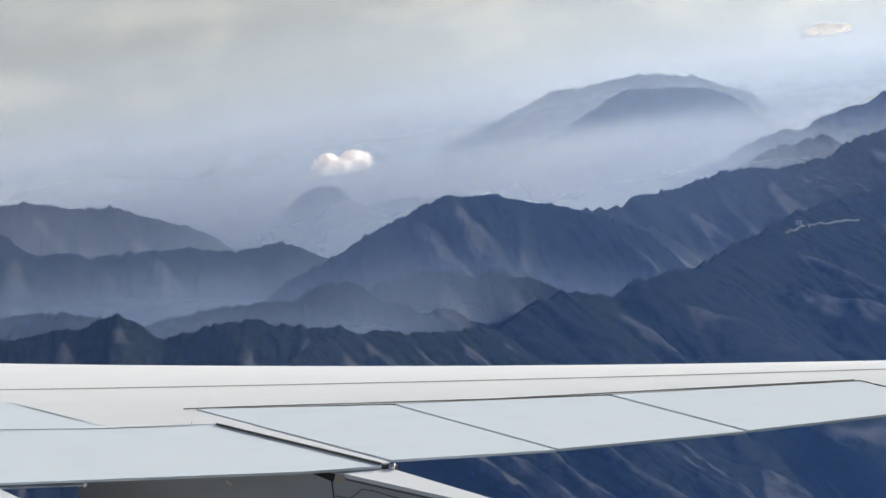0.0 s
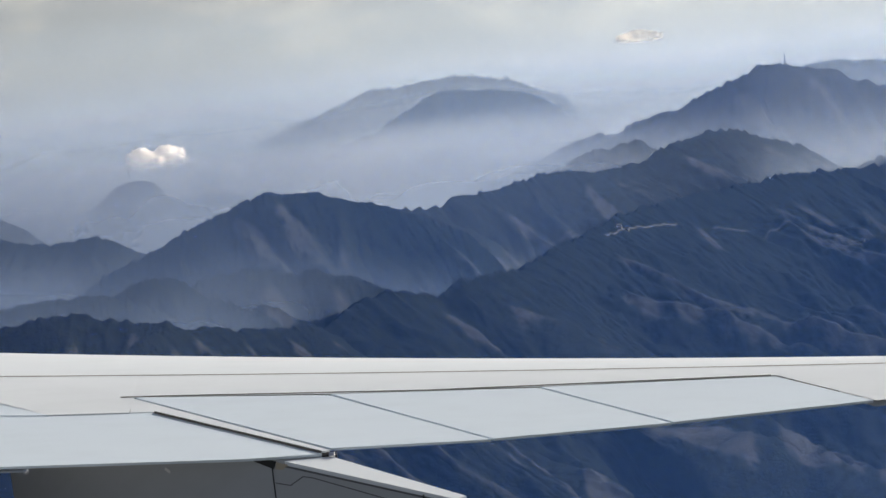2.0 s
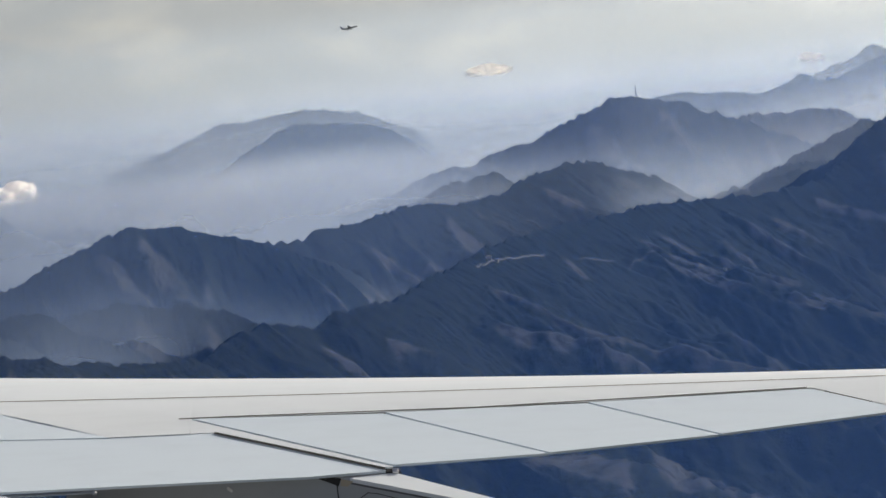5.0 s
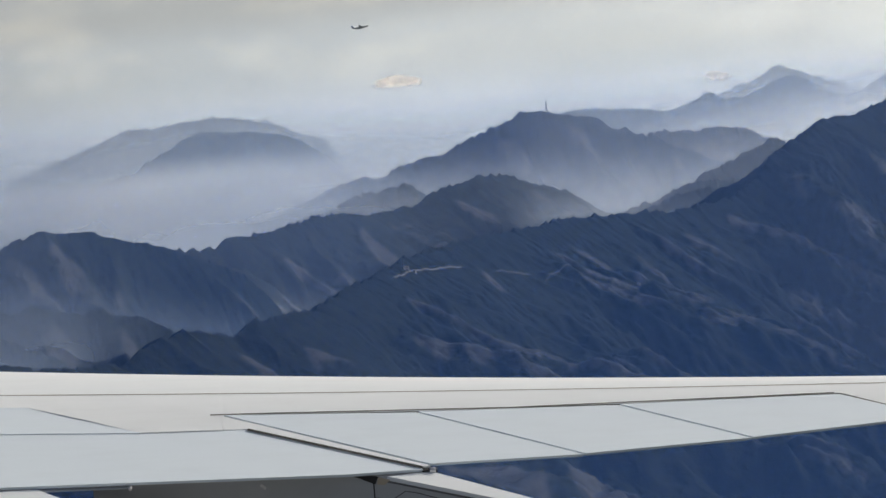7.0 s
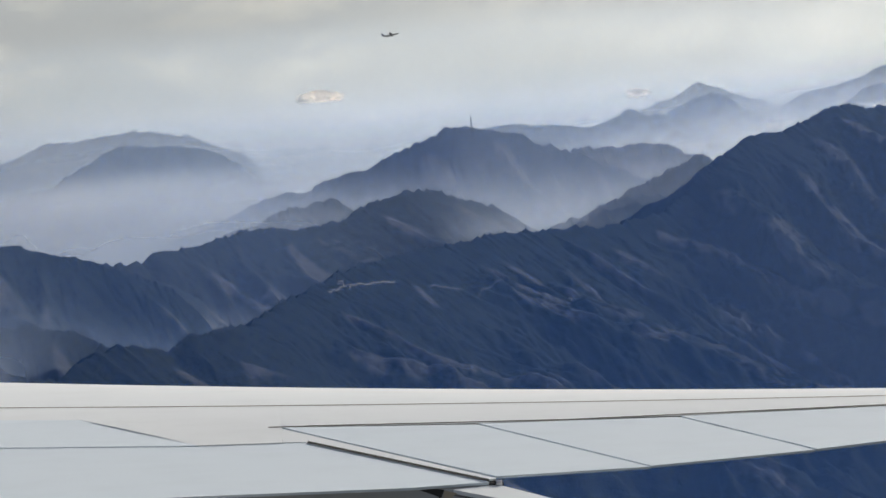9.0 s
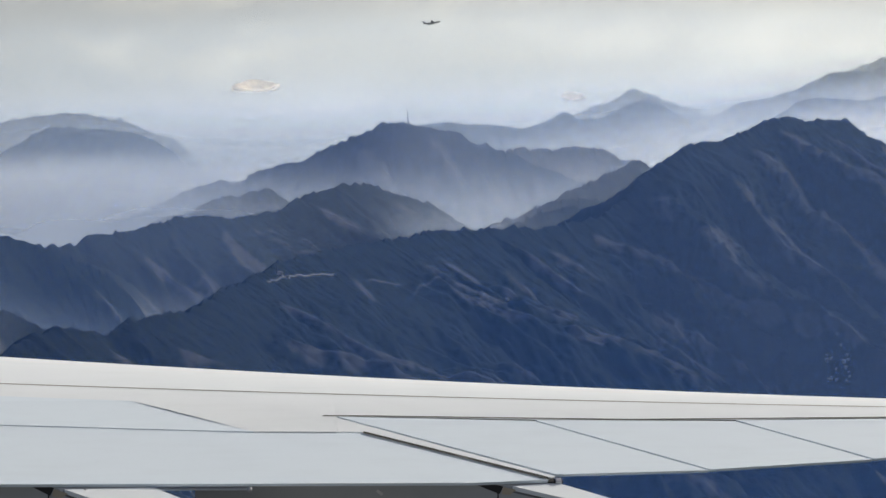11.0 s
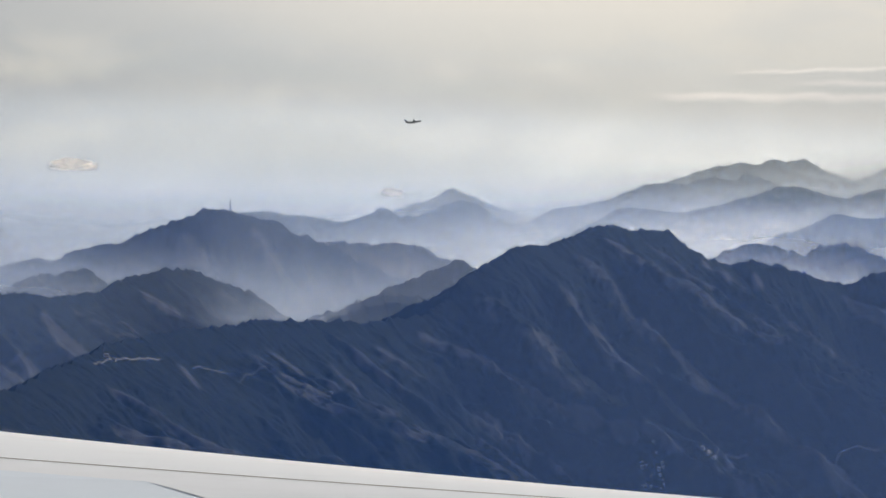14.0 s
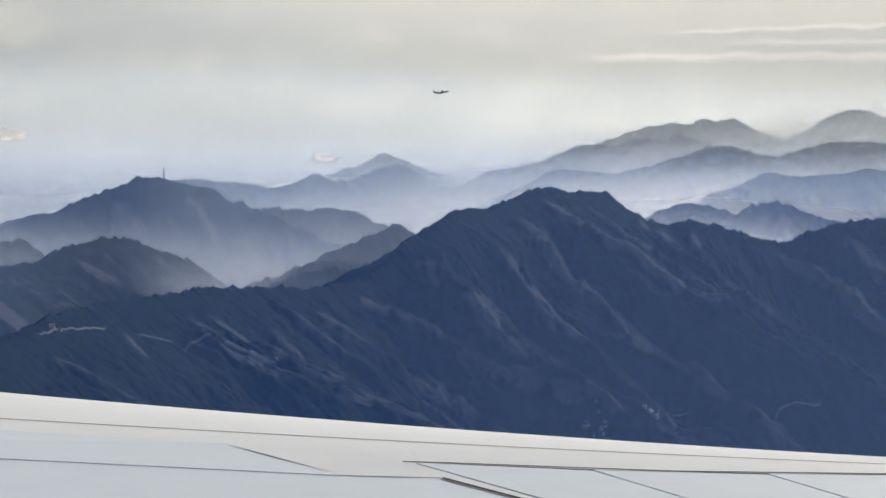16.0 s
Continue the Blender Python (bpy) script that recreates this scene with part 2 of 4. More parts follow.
# ---- ground and distant air ----
bm = bmesh.new()
bmesh.ops.create_circle(bm, cap_ends=True, segments=96, radius=3500, matrix=Matrix.Translation((0, 0, GROUND)))
tagged(part("ground", bm, hillside("valley_ground", 400)), "forested valley floor under thick mist", kind="structure")


def backdrop_material():
    n = Net("hazy_distance")
    tc = n.node("TexCoord").outputs["Object"]
    xyz = n.node("SeparateXYZ", Vector=tc)
    z, x = xyz.outputs["Z"], xyz.outputs["X"]
    streaks = n.noise(n.coords((1, 1, 5.5)), 1 / 900, 6, 0.55, 0.5)
    lump = n.noise(n.coords((1, 1, 2.6)), 1 / 380, 7, 0.6, 0.3)
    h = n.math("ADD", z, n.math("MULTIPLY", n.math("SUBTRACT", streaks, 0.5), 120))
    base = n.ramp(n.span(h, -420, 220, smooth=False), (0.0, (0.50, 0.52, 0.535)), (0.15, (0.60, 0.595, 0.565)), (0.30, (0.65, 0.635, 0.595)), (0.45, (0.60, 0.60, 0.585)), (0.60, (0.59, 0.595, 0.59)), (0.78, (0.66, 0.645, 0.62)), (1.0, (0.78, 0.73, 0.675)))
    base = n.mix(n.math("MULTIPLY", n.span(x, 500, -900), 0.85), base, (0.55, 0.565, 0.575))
    # warmth of the sun's side painted into the sky colour towards +x
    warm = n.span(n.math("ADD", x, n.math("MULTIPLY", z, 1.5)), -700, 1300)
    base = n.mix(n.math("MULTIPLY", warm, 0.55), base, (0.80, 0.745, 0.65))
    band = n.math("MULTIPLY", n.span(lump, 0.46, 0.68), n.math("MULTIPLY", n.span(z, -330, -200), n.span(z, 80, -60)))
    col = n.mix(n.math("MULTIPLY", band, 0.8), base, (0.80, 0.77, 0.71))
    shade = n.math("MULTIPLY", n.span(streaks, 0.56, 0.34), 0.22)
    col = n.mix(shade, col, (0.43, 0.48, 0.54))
    billow = n.noise(n.coords((1, 1, 1.6)), 1 / 75, 6, 0.6, 0.4)
    # cloud ledges: bright rims and shaded undersides are painted in
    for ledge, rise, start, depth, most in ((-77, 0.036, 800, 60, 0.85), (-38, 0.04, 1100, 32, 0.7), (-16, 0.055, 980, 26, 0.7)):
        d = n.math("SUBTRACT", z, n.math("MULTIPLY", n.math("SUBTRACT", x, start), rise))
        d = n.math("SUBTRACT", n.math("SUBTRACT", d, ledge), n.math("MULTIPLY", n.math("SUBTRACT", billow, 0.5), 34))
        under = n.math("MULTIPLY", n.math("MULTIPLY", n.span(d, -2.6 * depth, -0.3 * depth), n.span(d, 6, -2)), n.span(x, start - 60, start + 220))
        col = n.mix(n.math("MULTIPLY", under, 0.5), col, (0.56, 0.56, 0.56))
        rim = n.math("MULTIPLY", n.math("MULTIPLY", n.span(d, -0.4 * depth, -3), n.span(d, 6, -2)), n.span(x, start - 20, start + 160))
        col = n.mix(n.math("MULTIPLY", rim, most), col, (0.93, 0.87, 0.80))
    # the backdrop itself glows, stronger towards +x to paint the sunward sky
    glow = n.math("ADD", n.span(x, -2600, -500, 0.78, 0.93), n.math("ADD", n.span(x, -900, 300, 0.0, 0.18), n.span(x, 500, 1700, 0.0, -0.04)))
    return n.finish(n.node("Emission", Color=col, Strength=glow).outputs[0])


ang = np.radians(np.linspace(0, 360, 145))
zz = np.linspace(-600, 1100, 12)
A, Z = np.meshgrid(ang, zz)
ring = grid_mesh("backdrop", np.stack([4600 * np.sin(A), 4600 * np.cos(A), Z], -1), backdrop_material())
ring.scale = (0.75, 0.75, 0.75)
tagged(ring, "glowing backdrop painted with pale hazy sky and cloud sea", kind="structure")


def air_bank(radius, low, high, colour, dense, thin, top, size, label, wisps=0.6, tilt=0.0, span=(-40, 38), clear=False, floor=-9000.0, fade=None):
    """A bank of mist between two ranges of hills: a curved sheet of air that fades out at its ends."""
    a = np.radians(np.linspace(*span, 60))
    z = np.linspace(GROUND, top, 8)
    A, Z = np.meshgrid(a, z)
    material = veil("mist", colour, low, high, dense, thin, top, size, wisps, tilt, clear, floor, fade)
    rim = np.clip(np.minimum(A - a[0] if span[0] > -40 else A * 0 + 9, a[-1] - A if span[1] < 38 else A * 0 + 9) / min(0.3 * (a[-1] - a[0]), 0.07), 0, 1)
    R = radius * (1 + 0.008 * np.sin(A * 9 + radius))
    ob = grid_mesh("mist_bank", np.stack([R * np.sin(A), R * np.cos(A), Z], -1), material)
    ob.data.attributes.new("edge", "FLOAT", "POINT").data.foreach_set("value", (rim * rim * (3 - 2 * rim)).ravel().astype(np.float32))
    return tagged(ob, label, "mist", "mist banks between the ridges", "stuff")


# BLUE and DIM put the shade on nearer mist into its colour
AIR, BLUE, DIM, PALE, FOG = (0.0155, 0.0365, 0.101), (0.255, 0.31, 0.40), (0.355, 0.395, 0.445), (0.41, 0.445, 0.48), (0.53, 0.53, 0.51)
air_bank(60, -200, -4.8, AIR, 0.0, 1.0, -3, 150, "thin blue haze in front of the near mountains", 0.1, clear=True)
# extra sheet added to brighten the left-hand ridges through its colour
air_bank(66, -200, -5.3, (0.016, 0.019, 0.023), 0.0, 1.0, -3.3, 150, "thin added haze sheet that brightens the near ridges", 0.1, 0.0, (-40, -15), clear=True)
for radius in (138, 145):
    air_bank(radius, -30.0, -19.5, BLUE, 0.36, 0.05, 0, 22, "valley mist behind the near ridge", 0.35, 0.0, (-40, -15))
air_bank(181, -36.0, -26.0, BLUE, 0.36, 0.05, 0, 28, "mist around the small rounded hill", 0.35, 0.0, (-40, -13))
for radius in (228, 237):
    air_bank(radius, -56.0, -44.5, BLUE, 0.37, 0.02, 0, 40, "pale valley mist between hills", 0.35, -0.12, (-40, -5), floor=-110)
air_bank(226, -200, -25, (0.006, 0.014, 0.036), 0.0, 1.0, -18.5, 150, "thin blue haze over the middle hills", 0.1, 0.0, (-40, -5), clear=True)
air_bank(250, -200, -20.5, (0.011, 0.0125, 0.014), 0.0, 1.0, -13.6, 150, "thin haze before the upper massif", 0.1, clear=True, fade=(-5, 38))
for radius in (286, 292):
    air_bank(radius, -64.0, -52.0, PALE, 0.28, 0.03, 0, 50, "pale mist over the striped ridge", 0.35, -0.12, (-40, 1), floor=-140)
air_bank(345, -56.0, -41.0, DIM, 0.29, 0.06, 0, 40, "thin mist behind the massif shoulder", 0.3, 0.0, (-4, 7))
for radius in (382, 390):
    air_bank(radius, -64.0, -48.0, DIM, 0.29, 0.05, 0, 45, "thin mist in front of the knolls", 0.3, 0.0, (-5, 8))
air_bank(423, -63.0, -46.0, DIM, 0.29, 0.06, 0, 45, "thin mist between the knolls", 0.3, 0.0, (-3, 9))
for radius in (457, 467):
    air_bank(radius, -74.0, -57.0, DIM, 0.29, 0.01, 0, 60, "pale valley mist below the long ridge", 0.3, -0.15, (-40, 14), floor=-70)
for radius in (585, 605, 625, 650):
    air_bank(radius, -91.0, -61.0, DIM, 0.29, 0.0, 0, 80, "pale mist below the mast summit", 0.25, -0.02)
air_bank(520, -72.0, -36.0, FOG, 0.24, 0.02, 0, 70, "pale haze before the distant ridge end", 0.3, 0.0, (-40, -12))
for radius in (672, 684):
    air_bank(radius, -98.0, -58.0, FOG, 0.24, 0.03, 0, 80, "pale haze before the faint peak", 0.3, 0.0, (-40, -12))
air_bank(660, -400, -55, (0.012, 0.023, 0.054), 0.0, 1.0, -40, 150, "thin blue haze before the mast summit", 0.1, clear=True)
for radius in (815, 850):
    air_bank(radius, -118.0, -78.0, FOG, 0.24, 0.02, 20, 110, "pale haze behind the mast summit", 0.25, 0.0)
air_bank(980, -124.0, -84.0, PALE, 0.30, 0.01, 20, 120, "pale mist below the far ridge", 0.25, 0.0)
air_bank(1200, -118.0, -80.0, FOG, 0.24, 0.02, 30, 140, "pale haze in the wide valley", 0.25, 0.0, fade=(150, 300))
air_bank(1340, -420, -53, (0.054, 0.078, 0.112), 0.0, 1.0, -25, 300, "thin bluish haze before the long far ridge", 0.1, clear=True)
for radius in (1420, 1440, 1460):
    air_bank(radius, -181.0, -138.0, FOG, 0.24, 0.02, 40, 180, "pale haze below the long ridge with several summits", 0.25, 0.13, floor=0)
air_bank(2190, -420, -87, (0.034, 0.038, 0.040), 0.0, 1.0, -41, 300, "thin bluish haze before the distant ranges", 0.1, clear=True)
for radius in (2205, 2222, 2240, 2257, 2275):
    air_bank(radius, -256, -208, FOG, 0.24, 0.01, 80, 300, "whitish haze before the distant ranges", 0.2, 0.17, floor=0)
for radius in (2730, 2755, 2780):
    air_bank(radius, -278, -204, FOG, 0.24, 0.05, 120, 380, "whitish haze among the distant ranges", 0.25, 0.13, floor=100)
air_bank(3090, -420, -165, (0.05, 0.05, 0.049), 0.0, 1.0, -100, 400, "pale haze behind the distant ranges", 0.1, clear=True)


# ---- mountains ----
LEFTNEAR = [(-71.7, 111.0, -20.54), (-68.7, 111.8, -20.55), (-66.6, 112.3, -21.46), (-64.7, 112.8, -21.60), (-62.5, 113.4, -21.66), (-60.2, 114.0, -21.50), (-58.7, 114.4, -21.39), (-56.8, 114.8, -20.81), (-55.7, 115.1, -21.51), (-54.1, 115.6, -22.91), (-52.1, 116.1, -22.54), (-50.2, 116.6, -22.33), (-48.8, 117.0, -22.37), (-47.3, 117.4, -22.80), (-44.6, 118.1, -23.28), (-42.7, 118.6, -23.66), (-41.3, 119.0, -24.62)]
LOWRIDGE = [(-41.4, 103.0, -23.41), (-40.8, 104.3, -23.09), (-40.1, 105.8, -22.58), (-39.3, 107.3, -22.19), (-38.7, 108.6, -22.29), (-37.3, 111.4, -22.65), (-36.2, 113.7, -23.39), (-34.6, 116.7, -24.24), (-33.1, 119.3, -24.60), (-32.0, 121.4, -25.87), (-30.6, 124.0, -28.15)]
MASSIF = [(-38.6, 136.0, -28.82), (-37.7, 137.8, -28.42), (-36.9, 139.2, -27.93), (-36.2, 140.7, -27.66), (-35.1, 142.8, -27.21), (-33.9, 145.0, -27.32), (-32.7, 147.5, -28.21), (-31.7, 149.5, -29.15), (-30.4, 151.6, -28.61), (-27.8, 156.0, -28.97), (-25.1, 172.0, -29.77), (-22.2, 189.2, -30.25), (-20.2, 198.8, -30.74), (-16.6, 214.1, -32.20), (-11.0, 233.3, -34.19), (-5.7, 248.6, -35.46), (-0.6, 262.0, -37.15), (6.6, 272.0, -38.69), (12.5, 278.2, -39.01), (16.9, 282.5, -38.17), (20.5, 286.1, -36.09), (22.7, 288.3, -33.83), (25.9, 291.3, -31.87), (30.6, 295.7, -29.96), (36.0, 300.6, -29.71), (40.4, 304.5, -28.47), (48.3, 311.2, -27.00), (52.5, 314.6, -28.13), (59.6, 320.3, -28.48), (63.7, 323.4, -31.25), (72.6, 330.0, -34.92), (76.8, 331.0, -34.14), (84.7, 331.6, -35.61), (94.2, 332.3, -37.90), (98.6, 332.7, -36.25), (107.1, 333.4, -34.47), (114.4, 333.9, -33.60), (128.7, 335.0, -32.26)]
HAZEHILL = [(-100.0, 158.0, -28.16), (-95.3, 158.5, -28.24), (-91.9, 158.9, -28.15), (-89.6, 159.1, -28.11), (-86.8, 159.4, -28.44), (-84.0, 159.8, -28.94), (-81.9, 160.0, -29.81)]
FOOTHILL = [(-74.9, 150.0, -28.72), (-73.0, 150.6, -28.34), (-70.5, 151.3, -28.29), (-68.6, 151.9, -27.86), (-66.7, 152.5, -27.88), (-64.8, 153.1, -27.91), (-61.9, 154.0, -28.07)]
HILLBL = [(-68.8, 163.0, -31.90), (-67.4, 163.3, -31.01), (-65.7, 163.7, -30.15), (-62.9, 164.4, -28.74), (-60.8, 164.9, -28.75), (-58.9, 165.5, -29.45), (-57.1, 166.0, -31.04)]
HILLB = [(-65.8, 176.0, -33.96), (-63.3, 176.6, -32.26), (-60.9, 177.1, -31.14), (-57.8, 177.9, -30.53), (-54.4, 178.8, -31.22), (-52.6, 179.3, -31.76), (-50.6, 179.8, -31.62), (-48.5, 180.3, -32.02), (-46.5, 180.9, -32.93), (-44.5, 181.4, -34.00), (-42.5, 182.0, -35.36)]
KNOLLA = [(-3.2, 352.0, -51.12), (2.1, 353.4, -50.25), (6.2, 354.6, -49.03), (10.4, 355.7, -47.70), (13.6, 356.6, -47.31), (18.4, 357.9, -47.15), (22.7, 359.0, -46.45), (26.5, 360.0, -45.09)]
KNOLLB = [(4, 400, -55.5), (9, 401, -53.8), (13, 402, -51.8), (16, 402, -51.0), (23, 403, -51.3), (28, 404, -51.9), (33, 405, -53.1)]
KNOLLC = [(15, 440, -56.9), (19, 441, -54.6), (25, 442, -52.6), (30, 443, -50.3), (35, 444, -48.6), (38, 444, -49.6), (44, 445, -52.8)]
CRESTC = [(-92.2, 292.0, -51.32), (-87.7, 297.6, -48.30), (-84.6, 301.3, -46.71), (-80.1, 306.9, -45.72), (-75.6, 312.5, -45.37), (-70.0, 319.4, -46.77), (-67.8, 321.8, -45.59), (-63.0, 327.3, -45.86), (-57.9, 332.9, -45.12), (-54.5, 336.6, -44.52), (-50.2, 341.3, -44.92), (-46.8, 345.0, -46.22), (-43.1, 366.0, -48.06), (-40.4, 371.9, -48.53), (-38.5, 375.9, -47.41), (-33.5, 385.8, -46.44), (-28.3, 395.6, -46.31), (-24.1, 403.5, -47.47), (-19.9, 411.4, -50.36), (-15.3, 419.3, -52.58), (-10.7, 427.2, -55.60), (-4.8, 437.1, -60.76), (0.2, 445.0, -65.17)]
SPURC = [(-77.2, 282.0, -50.44), (-74.4, 286.0, -49.23), (-70.9, 291.0, -48.22), (-67.3, 296.0, -47.16), (-64.3, 300.0, -46.73)]
PEAKA = [(-101.0, 262.0, -42.20), (-96.0, 264.0, -39.77), (-91.9, 265.6, -38.31), (-87.7, 267.2, -36.51), (-84.0, 268.7, -34.99), (-81.7, 269.7, -35.70), (-79.0, 270.8, -35.72), (-76.0, 272.1, -36.39), (-73.0, 273.4, -37.73), (-70.0, 274.7, -38.57), (-67.0, 276.0, -40.01)]
LEFTLONG = [(-214.1, 330.0, -34.05), (-204.6, 331.9, -39.24), (-198.3, 333.1, -42.66), (-195.3, 333.8, -44.99), (-192.3, 334.4, -47.20), (-185.5, 335.6, -48.25), (-178.8, 336.9, -49.40), (-174.2, 337.7, -49.28), (-169.7, 338.5, -49.37), (-160.7, 340.2, -49.68), (-155.3, 341.2, -50.80), (-149.7, 342.3, -51.14), (-145.2, 343.1, -50.68), (-140.8, 344.0, -51.33), (-135.8, 345.0, -54.55)]
LEFTFAR = [(-308, 470, -50.3), (-294, 475, -51.4), (-285, 478, -52.7), (-278, 480, -52.6), (-273, 482, -54.9), (-269, 483, -55.7), (-263, 485, -57.1), (-255, 488, -58.1), (-250, 490, -60.7)]
UNDERCLOUD = [(-297, 690, -97.1), (-286, 693, -86.1), (-277, 695, -82.7), (-269, 698, -83.0), (-262, 701, -92.0), (-249, 705, -90.5), (-240, 707, -91.1), (-232, 710, -95.2)]
HILLM = [(-74, 478, -61.6), (-68, 479, -59.0), (-64, 480, -58.0), (-61, 481, -58.3), (-54, 482, -57.0), (-51, 483, -59.5), (-46, 484, -63.5)]
MASTM = [(-124, 730, -92.7), (-112, 731, -87.1), (-101, 732, -83.7), (-93, 733, -83.6), (-82, 734, -79.1), (-69, 735, -76.3), (-62, 736, -73.3), (-52, 737, -69.3), (-41, 738, -65.4), (-35, 739, -63.5), (-27, 739, -63.0), (-17, 740, -66.3), (-10, 741, -67.3), (-3, 741, -70.2), (7, 742, -74.4), (16, 743, -77.6), (24, 744, -81.8), (36, 745, -87.6)]
MASTR = [(6, 900, -94.3), (19, 902, -89.3), (33, 904, -91.8), (46, 906, -90.9), (57, 907, -92.7), (68, 909, -96.0), (79, 910, -101.6)]
FARHILL = [(-904, 2900, -284.5), (-876, 2905, -274.3), (-812, 2918, -254.2), (-766, 2927, -235.6), (-704, 2939, -233.2), (-651, 2950, -226.3), (-599, 2960, -228.2), (-547, 2971, -238.0), (-506, 2980, -260.9)]
FARHILLF = [(-680, 2600, -269.1), (-629, 2608, -241.4), (-603, 2611, -226.9), (-575, 2616, -215.1), (-540, 2621, -220.8), (-486, 2630, -226.3), (-448, 2636, -238.6), (-419, 2641, -257.9), (-398, 2645, -276.3), (-369, 2650, -303.6)]
LOWHILL = [(-433, 2300, -270.2), (-415, 2302, -261.7), (-390, 2305, -254.0), (-370, 2308, -259.7), (-350, 2310, -272.3)]
FARG = [(-109, 2460, -231.8), (-70, 2459, -212.7), (-37, 2458, -210.3), (-1, 2457, -214.4), (28, 2457, -215.8), (57, 2456, -220.1), (93, 2455, -211.8), (111, 2455, -200.5), (140, 2454, -209.8), (179, 2453, -201.5), (200, 2453, -190.9), (222, 2452, -187.4), (251, 2452, -200.3), (288, 2451, -218.8), (318, 2450, -234.6)]
CAPF = [(205, 2985, -231.5), (226, 2983, -219.4), (243, 2981, -211.9), (265, 2978, -214.6), (296, 2975, -228.4)]
RIGHTE = [(223, 1060, -111.5), (232, 1058, -107.9), (248, 1056, -101.7), (259, 1054, -99.7), (270, 1052, -101.6), (282, 1050, -103.2), (299, 1047, -96.5), (313, 1045, -100.2), (326, 1043, -105.0), (345, 1040, -109.1)]
RIGHTD = [(348, 1310, -112.8), (364, 1308, -105.6), (375, 1306, -100.5), (399, 1303, -102.2), (422, 1299, -100.3), (441, 1296, -95.8), (456, 1294, -98.1), (484, 1290, -102.8)]
RIGHTA = [(230, 1560, -142.0), (244, 1557, -133.6), (257, 1553, -124.7), (275, 1549, -119.3), (293, 1544, -121.0), (315, 1538, -122.4), (341, 1531, -114.0), (368, 1525, -106.1), (396, 1517, -95.0), (420, 1511, -99.6), (438, 1506, -103.5), (455, 1502, -98.8), (480, 1495, -91.9), (510, 1487, -88.5), (536, 1480, -92.1)]
RIGHTH = [(290, 2330, -199.1), (310, 2328, -188.2), (351, 2323, -178.8), (386, 2319, -174.4), (413, 2316, -171.6), (441, 2313, -174.3), (468, 2310, -180.5)]
RIGHTB = [(416, 2500, -182.0), (438, 2496, -170.1), (474, 2491, -160.1), (511, 2485, -160.5), (539, 2480, -150.0), (576, 2474, -151.1), (590, 2472, -143.3), (627, 2466, -153.3), (664, 2460, -163.4)]
RIGHTC = [(576, 2930, -185.4), (627, 2921, -166.3), (686, 2911, -148.8), (708, 2907, -154.3), (729, 2904, -144.9), (755, 2899, -146.8), (780, 2895, -141.7), (824, 2887, -157.8), (867, 2880, -176.5)]
RIGHTG = [(902, 3060, -183.3), (945, 3048, -161.4), (979, 3039, -139.0), (1022, 3028, -127.5), (1064, 3017, -138.8), (1128, 3000, -161.3)]

NEAR, MID, FAR = hillside("near_hillside", 16, 0.9), hillside("mid_hillside", 26, 0.7), hillside("far_hillside", 120, 0.3)
massif = mountain("mountain", MASSIF, "broad dark mountain massif with grassy spurs painted sunlit and a ridge road", NEAR, 90, 26, 3, 0.52, 1.5, 1.0, 1500, 260, 0.14, 0.3, 13)
mountain("mountain", LOWRIDGE, "low dark spur in front of the massif", NEAR, 40, 16, 11, 0.55, 1.2, 0.7, 420, 90, tail=0.3)
mountain("mountain", LEFTNEAR, "dark jagged ridge rising from valley mist", NEAR, 34, 18, 13, 0.55, 1.2, 0.7, 520, 90)
mountain("mountain", FOOTHILL, "low hazy foothill behind the jagged ridge", NEAR, 14, 16, 21, 0.5, 0.9, 0.7)
mountain("mountain", HAZEHILL, "dim wooded hill in blue mist", NEAR, 16, 18, 22, 0.5, 0.9, 0.7)
mountain("mountain", HILLB, "blue wooded hill half sunk in mist", NEAR, 18, 20, 19, 0.55, 1.0, 0.7)
mountain("mountain", HILLBL, "small rounded hill fading into mist", NEAR, 14, 18, 23, 0.55, 1.0, 0.7)
mountain("mountain", KNOLLA, "low wooded knoll in front of mist", NEAR, 22, 14, 29, 0.5, 0.9, 0.6)
mountain("mountain", KNOLLB, "rounded wooded knoll above valley mist", NEAR, 22, 16, 31, 0.55, 0.9, 0.6)
mountain("mountain", KNOLLC, "small wooded peak above valley mist", NEAR, 26, 20, 33, 0.55, 0.9, 0.6)
mountain("mountain", CRESTC, "long dark ridge climbing to a double summit", MID, 46, 40, 37, 0.55, 1.2, 0.6, 700, 90)
mountain("mountain", SPURC, "misty spur below the long ridge", MID, 22, 20, 39, 0.55, 1.0, 0.6)
mountain("mountain", PEAKA, "pointed blue peak with misty lower flanks", MID, 30, 34, 41, 0.55, 1.1, 0.7)
mountain("mountain", HILLM, "small jagged hilltop above the mist", MID, 50, 34, 43, 0.5, 0.9, 0.7)
mountain("mountain", LEFTLONG, "long ridge with pale striped gullies in mist", MID, 30, 40, 47, 0.55, 1.3, 0.7, 320)
mountain("mountain", LEFTFAR, "distant blue ridge end above mist", MID, 60, 40, 53, 0.55, 1.0, 0.7)
mountain("mountain", MASTM, "broad summit carrying a transmitter mast", MID, 120, 70, 59, 0.5, 1.1, 0.6, 560)
mountain("mountain", MASTR, "blue shoulder ridge beside the mast summit", FAR, 40, 70, 61, 0.5, 0.8, 0.6, tail=0.35)
mountain("mountain", UNDERCLOUD, "faint peak under a small bright cloud", FAR, 90, 60, 67, 0.5, 0.8, 0.6, tail=0.35)
mountain("mountain", RIGHTE, "blue ridge behind the massif", MID, 160, 90, 71, 0.55, 0.9, 0.7, tail=0.35)
